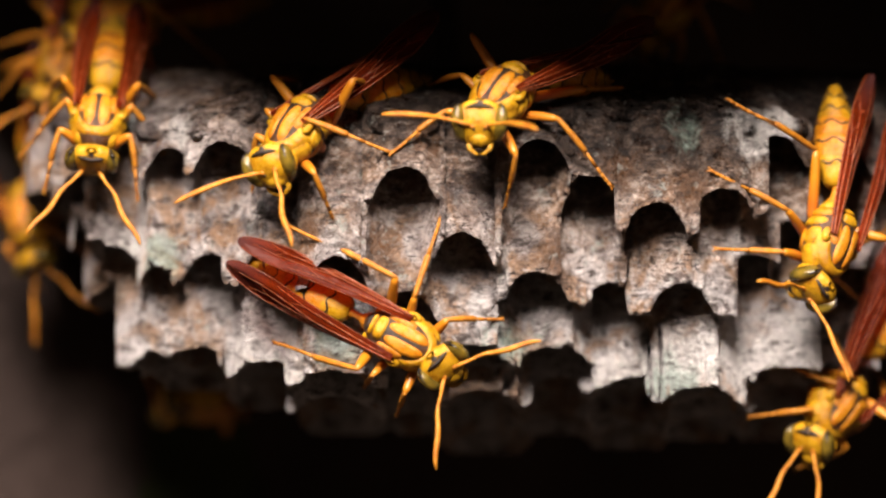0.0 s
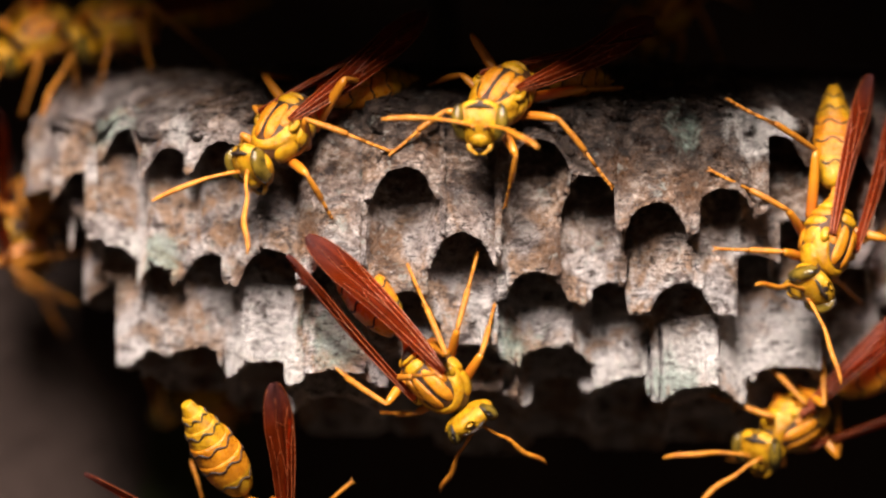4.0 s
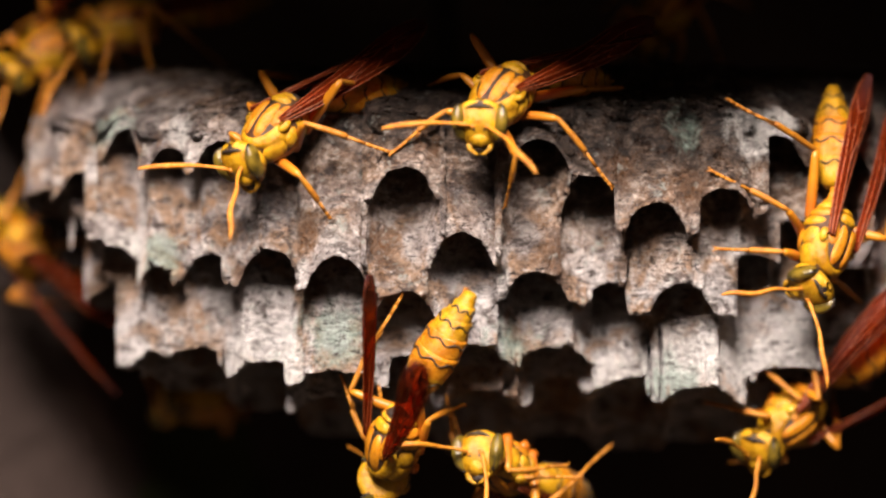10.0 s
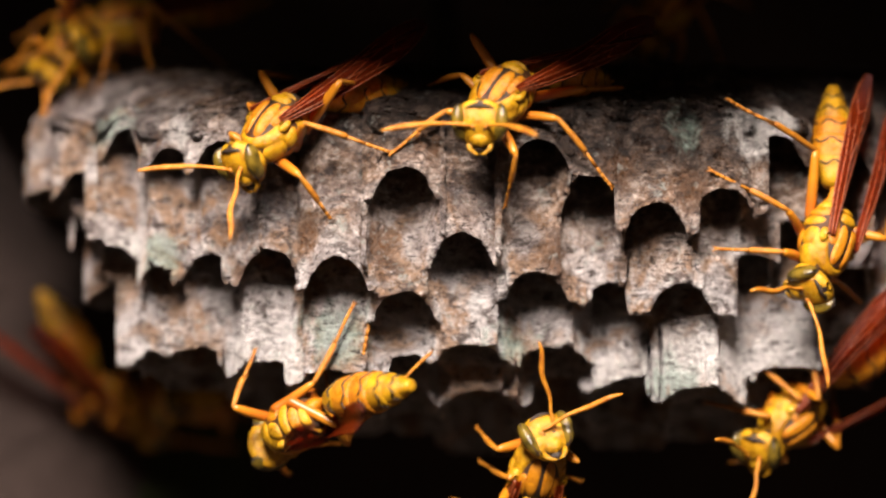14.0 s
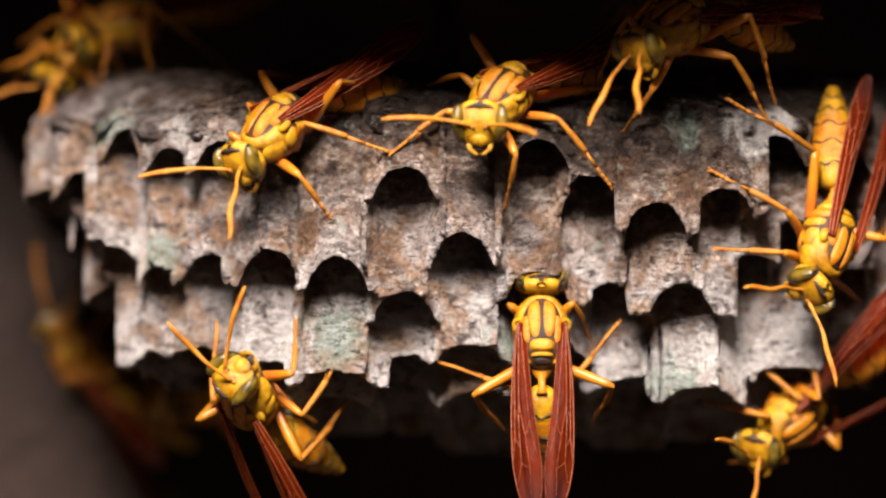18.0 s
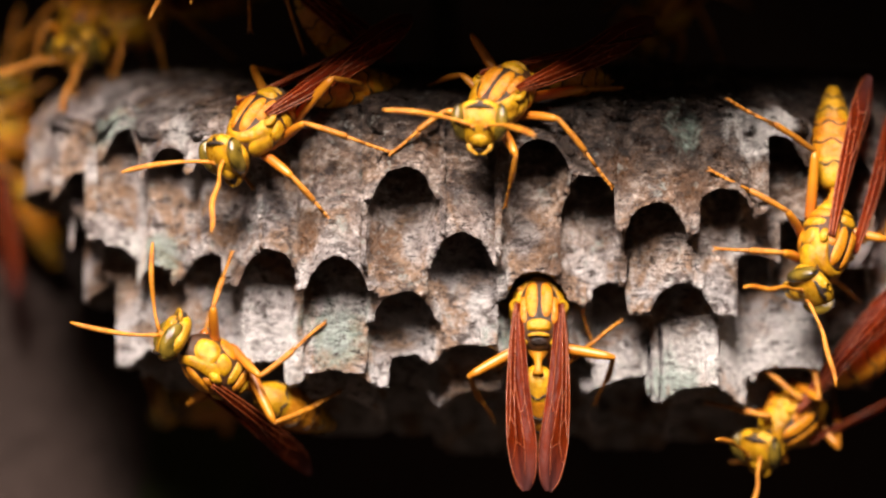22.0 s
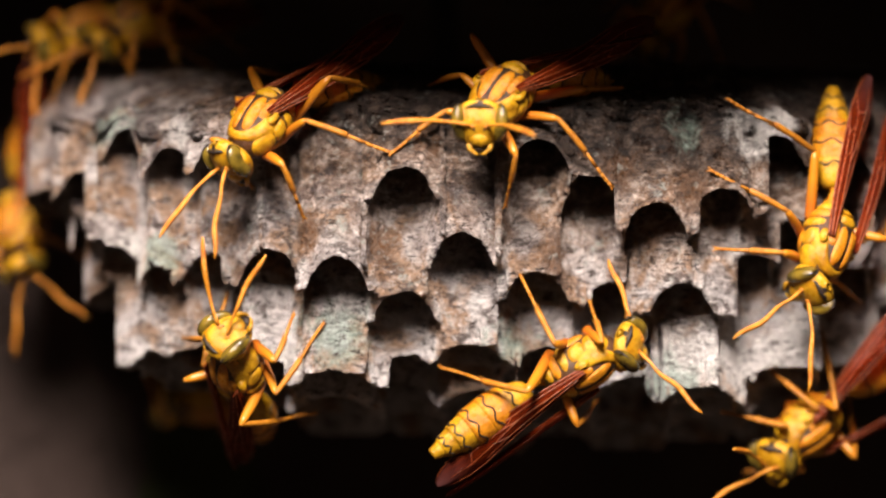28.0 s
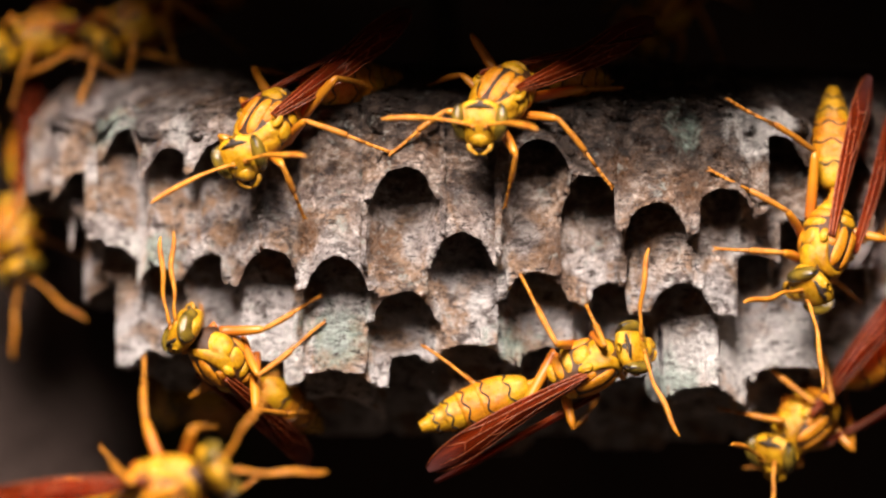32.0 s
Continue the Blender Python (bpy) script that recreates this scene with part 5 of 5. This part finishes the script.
    perform(edger, [
        (0.0, V(-31.39, 25.00, 2.63), (0.1, -0.9, 0.4), (-0.7, 0.2, 0.7), {"wing": (10, 4)}),
        (1.0, V(-31.17, 25.00, 0.04), (0.15, -0.9, 0.3), (-0.7, 0.2, 0.7), {}),
        (2.2, V(-30.74, 25.00, -1.68), (0.3, -0.9, 0.2), (-0.7, 0.0, 0.7), {}),
        (3.5, V(-32.33, 27.00, 0.91), (-0.2, -0.7, -0.6), (-0.9, 0.1, 0.2), {}),
        (5.5, V(-31.46, 27.00, -0.82), (-0.1, 0.3, -0.9), (-0.8, -0.3, 0.2), {}),
        (7.5, V(-32.18, 26.00, 0.04), (-0.6, 0.5, -0.5), (-0.6, -0.4, 0.5), {}),
        (9.0, V(-33.05, 26.00, 0.91), (-0.7, 0.6, -0.2), (-0.5, -0.5, 0.6), {}),
        (10.5, V(-31.46, 27.00, -0.39), (-0.6, 0.5, -0.5), (-0.6, -0.4, 0.5), {}),
        (12.0, V(-31.46, 30.00, 0.48), (-0.3, -0.5, -0.7), (-0.8, 0.3, 0.3), {}),
        (13.5, V(-28.45, 34.00, -8.93), (0.5, -0.7, -0.5), (-0.6, -0.5, 0.5), {}),
        (15.0, V(-22.30, 40.00, -16.08), (0.7, -0.5, -0.5), (-0.5, -0.7, 0.3), {}),
        (18.0, V(-29.67, 40.00, -9.17), (-0.6, 0.6, -0.2), (-0.6, -0.5, 0.3), {}),
        (20.4, V(-30.24, 34.00, 0.49), (-0.3, 0.9, 0.1), (-0.8, -0.2, 0.4), {}),
        (21.0, V(-31.90, 30.00, 4.89), (-0.1, 0.95, 0.2), (-0.9, 0.0, 0.3), {}),
        (22.0, V(-34.35, 33.00, 9.42), (-0.1, 0.9, 0.3), (-0.9, 0.0, 0.3), {}),
        (23.5, V(-33.90, 26.00, 6.10), (-0.6, 0.1, 0.6), (-0.7, 0.1, -0.5), {}),
        (24.5, V(-32.46, 25.00, 1.76), (0.1, -0.85, 0.5), (-0.6, 0.3, 0.7), {}),
        (25.5, V(-30.96, 25.00, 0.04), (0.2, -0.85, 0.4), (-0.6, 0.3, 0.7), {}),
        (27.5, V(-32.24, 25.00, 1.98), (0.1, -0.85, 0.5), (-0.6, 0.3, 0.7), {"lf": V(-27.03, 23.00, -0.60), "lm": V(-27.03, 23.00, 5.59), "lh": V(-29.87, 25.00, 9.08)}),
        (32.0, V(-32.46, 25.00, 1.76), (0.1, -0.85, 0.5), (-0.6, 0.3, 0.7), {})])

    perform(upper, [
        (0.0, V(-28.59, 23.00, 14.33), (-0.3, -0.8, 0.5), (0.4, 0.4, 0.8), {"wing": (12, 2)}),
        (1.5, V(-29.88, 23.00, 16.25), (-0.6, -0.5, 0.5), (0.2, 0.7, 0.7), {}),
        (5.5, V(-30.30, 23.00, 16.25), (-0.7, -0.4, 0.5), (0.2, 0.7, 0.7), {}),
        (9.0, V(-30.08, 23.00, 14.97), (-0.7, -0.4, 0.5), (0.2, 0.7, 0.7), {}),
        (12.5, V(-28.17, 23.00, 15.60), (-0.55, -0.6, 0.5), (0.2, 0.6, 0.7), {"al": (0.0, -0.9, 0.3), "ar": (-0.95, -0.2, 0.3)}),
        (20.0, V(-27.10, 23.00, 15.18), (-0.5, -0.65, 0.5), (0.2, 0.6, 0.7), {}),
        (21.5, V(-26.89, 23.00, 17.10), (-0.2, -0.6, 0.7), (0.1, 0.7, 0.7), {}),
        (25.5, V(-26.89, 23.00, 16.67), (-0.5, -0.4, 0.7), (0.1, 0.8, 0.6), {"rm": V(-16.62, 20.00, 12.23)}),
        (27.5, V(-26.46, 23.00, 16.46), (-0.9, -0.2, 0.3), (0.1, 0.8, 0.6), {"lm": V(-22.59, 19.00, 12.17), "lh": V(-16.82, 20.00, 13.08), "rm": None}),
        (30.0, V(-28.59, 23.00, 16.46), (-0.9, -0.2, 0.3), (0.1, 0.8, 0.6), {}),
        (32.0, V(-29.88, 23.00, 16.25), (-0.9, -0.25, 0.3), (0.1, 0.8, 0.6), {})])

    hang = {"wing": (3, -24, -14, 30), "belly": (36, -14)}
    perform(passer, [
        (0.0, V(48.36, 1.00, 14.55), (-0.96, -0.1, 0.2), (0.1, 0.85, 0.5), {"face": (-0.5, -0.6, 0.6), "crown": (-0.4, 0.8, 0.3), "wing": (4, 0), "al": (-0.1, -0.6, 0.8), "ar": (-0.5, -0.7, 0.5), **hang}),
        (14.5, V(43.08, 3.00, 14.32), (-0.9, -0.2, 0.3), (-0.1, 0.8, 0.6), {}),
        (16.5, V(24.03, 5.00, 15.25), (-0.9, -0.2, 0.3), (-0.1, 0.8, 0.6), {}),
        (17.0, V(20.63, 6.00, 15.92), (-0.9, -0.2, 0.3), (-0.1, 0.8, 0.6), {"lf": V(15.13, 1.00, 12.26)}),
        (17.5, V(17.88, 6.00, 16.31), (-0.85, -0.3, 0.35), (-0.1, 0.75, 0.6), {"lf": V(11.88, 1.00, 9.97), "lm": V(19.33, 1.00, 9.78), "lh": V(22.89, 2.00, 10.02)}),
        (18.0, V(15.53, -1.50, 14.81), (-0.72, -0.45, 0.5), (-0.2, 0.68, 0.7), {"lf": V(12.19, 1.00, 7.87), "lm": V(22.20, 1.00, 8.63)}),
        (18.5, V(13.1, 0.0, 15.9), (-0.8, -0.2, 0.5), (-0.15, 0.75, 0.6), {"lf": V(6.76, 2.00, 12.71), "lm": V(13.45, 1.00, 7.98), "lh": V(22.50, 2.00, 9.64)}),
        (19.0, V(9.5, -1.0, 16.2), (-0.85, -0.15, 0.4), (-0.1, 0.8, 0.6), {"lf": V(0.23, 1.00, 12.19), "lm": V(12.84, 1.00, 8.75), "lh": V(20.81, 2.00, 10.79)}),
        (19.5, V(2.69, -0.50, 15.77), (-0.75, -0.4, 0.5), (-0.2, 0.68, 0.7), {"lf": V(-2.22, 1.00, 9.59), "lm": V(7.68, 1.00, 9.59), "lh": V(12.49, 1.00, 9.28)}),
        (20.0, V(0.60, -2.50, 14.85), (-0.62, -0.55, 0.55), (-0.3, 0.62, 0.72), {"lf": V(-3.97, 1.00, 9.59), "rf": V(-5.53, 2.00, 9.26)}),
        (20.5, V(-2.05, 0.00, 16.19), (-0.75, -0.35, 0.5), (-0.2, 0.68, 0.7), {"lm": V(-1.80, 1.00, 9.36), "lh": V(8.30, 2.00, 11.44), "rf": None}),
        (21.0, V(-4.40, 3.00, 17.60), (-0.9, 0.0, 0.3), (0.0, 0.85, 0.5), {"lf": V(-9.18, 2.00, 11.94), "lh": V(4.09, 3.00, 12.78)}),
        (21.5, V(-9.42, 3.00, 18.18), (-0.9, 0.25, 0.1), (0.2, 0.85, 0.5), {"lf": None, "lm": V(-6.45, 2.00, 13.25), "lh": None}),
        (23.0, V(-16.58, 15.00, 25.48), (-0.9, 0.3, -0.1), (0.2, 0.85, 0.5), {"lm": None}),
        (32.0, V(-20.05, 17.00, 29.04), (-0.9, 0.3, -0.1), (0.2, 0.85, 0.5), {})])

    perform(comer, [
        (0.0, V(-25.88, 14.00, -30.99), (0.3, 0.9, 0.2), (0.1, -0.2, 0.9), {"wing": (6, 0)}),
        (29.0, V(-23.84, 14.00, -28.95), (0.3, 0.9, 0.2), (0.1, -0.2, 0.9), {}),
        (29.9, V(-24.6, 30.00, -11.9), (0.2, 0.35, 0.9), (0.1, 0.9, -0.35), {}),
        (30.5, V(-26.0, 30.00, -10.6), (0.1, 0.4, 0.9), (0.1, 0.9, -0.4), {}),
        (31.0, V(-26.2, 28.00, -10.6), (0.4, 0.4, 0.8), (0.0, 0.85, -0.4), {}),
        (31.5, V(-21.53, 6.00, -13.49), (0.7, 0.4, 0.5), (0.0, -0.6, 0.7), {"lf": V(-20.94, 6.00, -8.20), "lm": V(-25.25, 6.00, -9.37)}),
        (32.0, V(-17.2, -16.00, -14.6), (0.9, 0.25, 0.3), (-0.1, -0.5, 0.8), {"lf": V(-14.2, -13.00, -11.0), "lm": V(-19.6, -8.00, -5.9), "lh": V(-21.6, -12.00, -12.6)})])

    tuck = {"lf": V(-21.13, 28.00, -10.87), "lm": V(-18.77, 26.00, -9.47), "lh": V(-15.74, 26.00, -10.77), "rf": V(-20.63, 32.00, -13.29), "rm": V(-17.96, 32.00, -13.29), "rh": V(-15.74, 32.00, -12.85)}
    perform(hider, [
        (0.0, V(-18.24, 30.00, -11.63), (-0.7, -0.2, 0.5), (0.2, -0.9, 0.3), {"al": (-0.2, 0.5, -0.6), "ar": (0.5, 0.3, -0.6), **tuck}),
        (32.0, V(-18.24, 30.00, -11.63), (-0.7, -0.2, 0.5), (0.2, -0.9, 0.3), {})])
    perform(dozer, [
        (0.0, V(-23.80, 21.00, 16.90), (-0.8, -0.3, 0.3), (0.1, 0.8, 0.5), {}),
        (20.0, V(-23.80, 21.00, 16.90), (-0.8, -0.3, 0.3), (0.1, 0.8, 0.5), {}),
        (24.0, V(-22.60, 21.00, 17.20), (-0.7, -0.4, 0.4), (0.1, 0.8, 0.5), {}),
        (32.0, V(-22.60, 21.00, 17.20), (-0.7, -0.4, 0.4), (0.1, 0.8, 0.5), {})])
    perform(sleeper, [
        (0.0, V(16.81, 22.00, 18.08), (-0.5, -0.7, 0.4), (0.1, 0.6, 0.7), {}),
        (32.0, V(16.81, 22.00, 18.08), (-0.5, -0.7, 0.4), (0.1, 0.6, 0.7), {})])


motions()
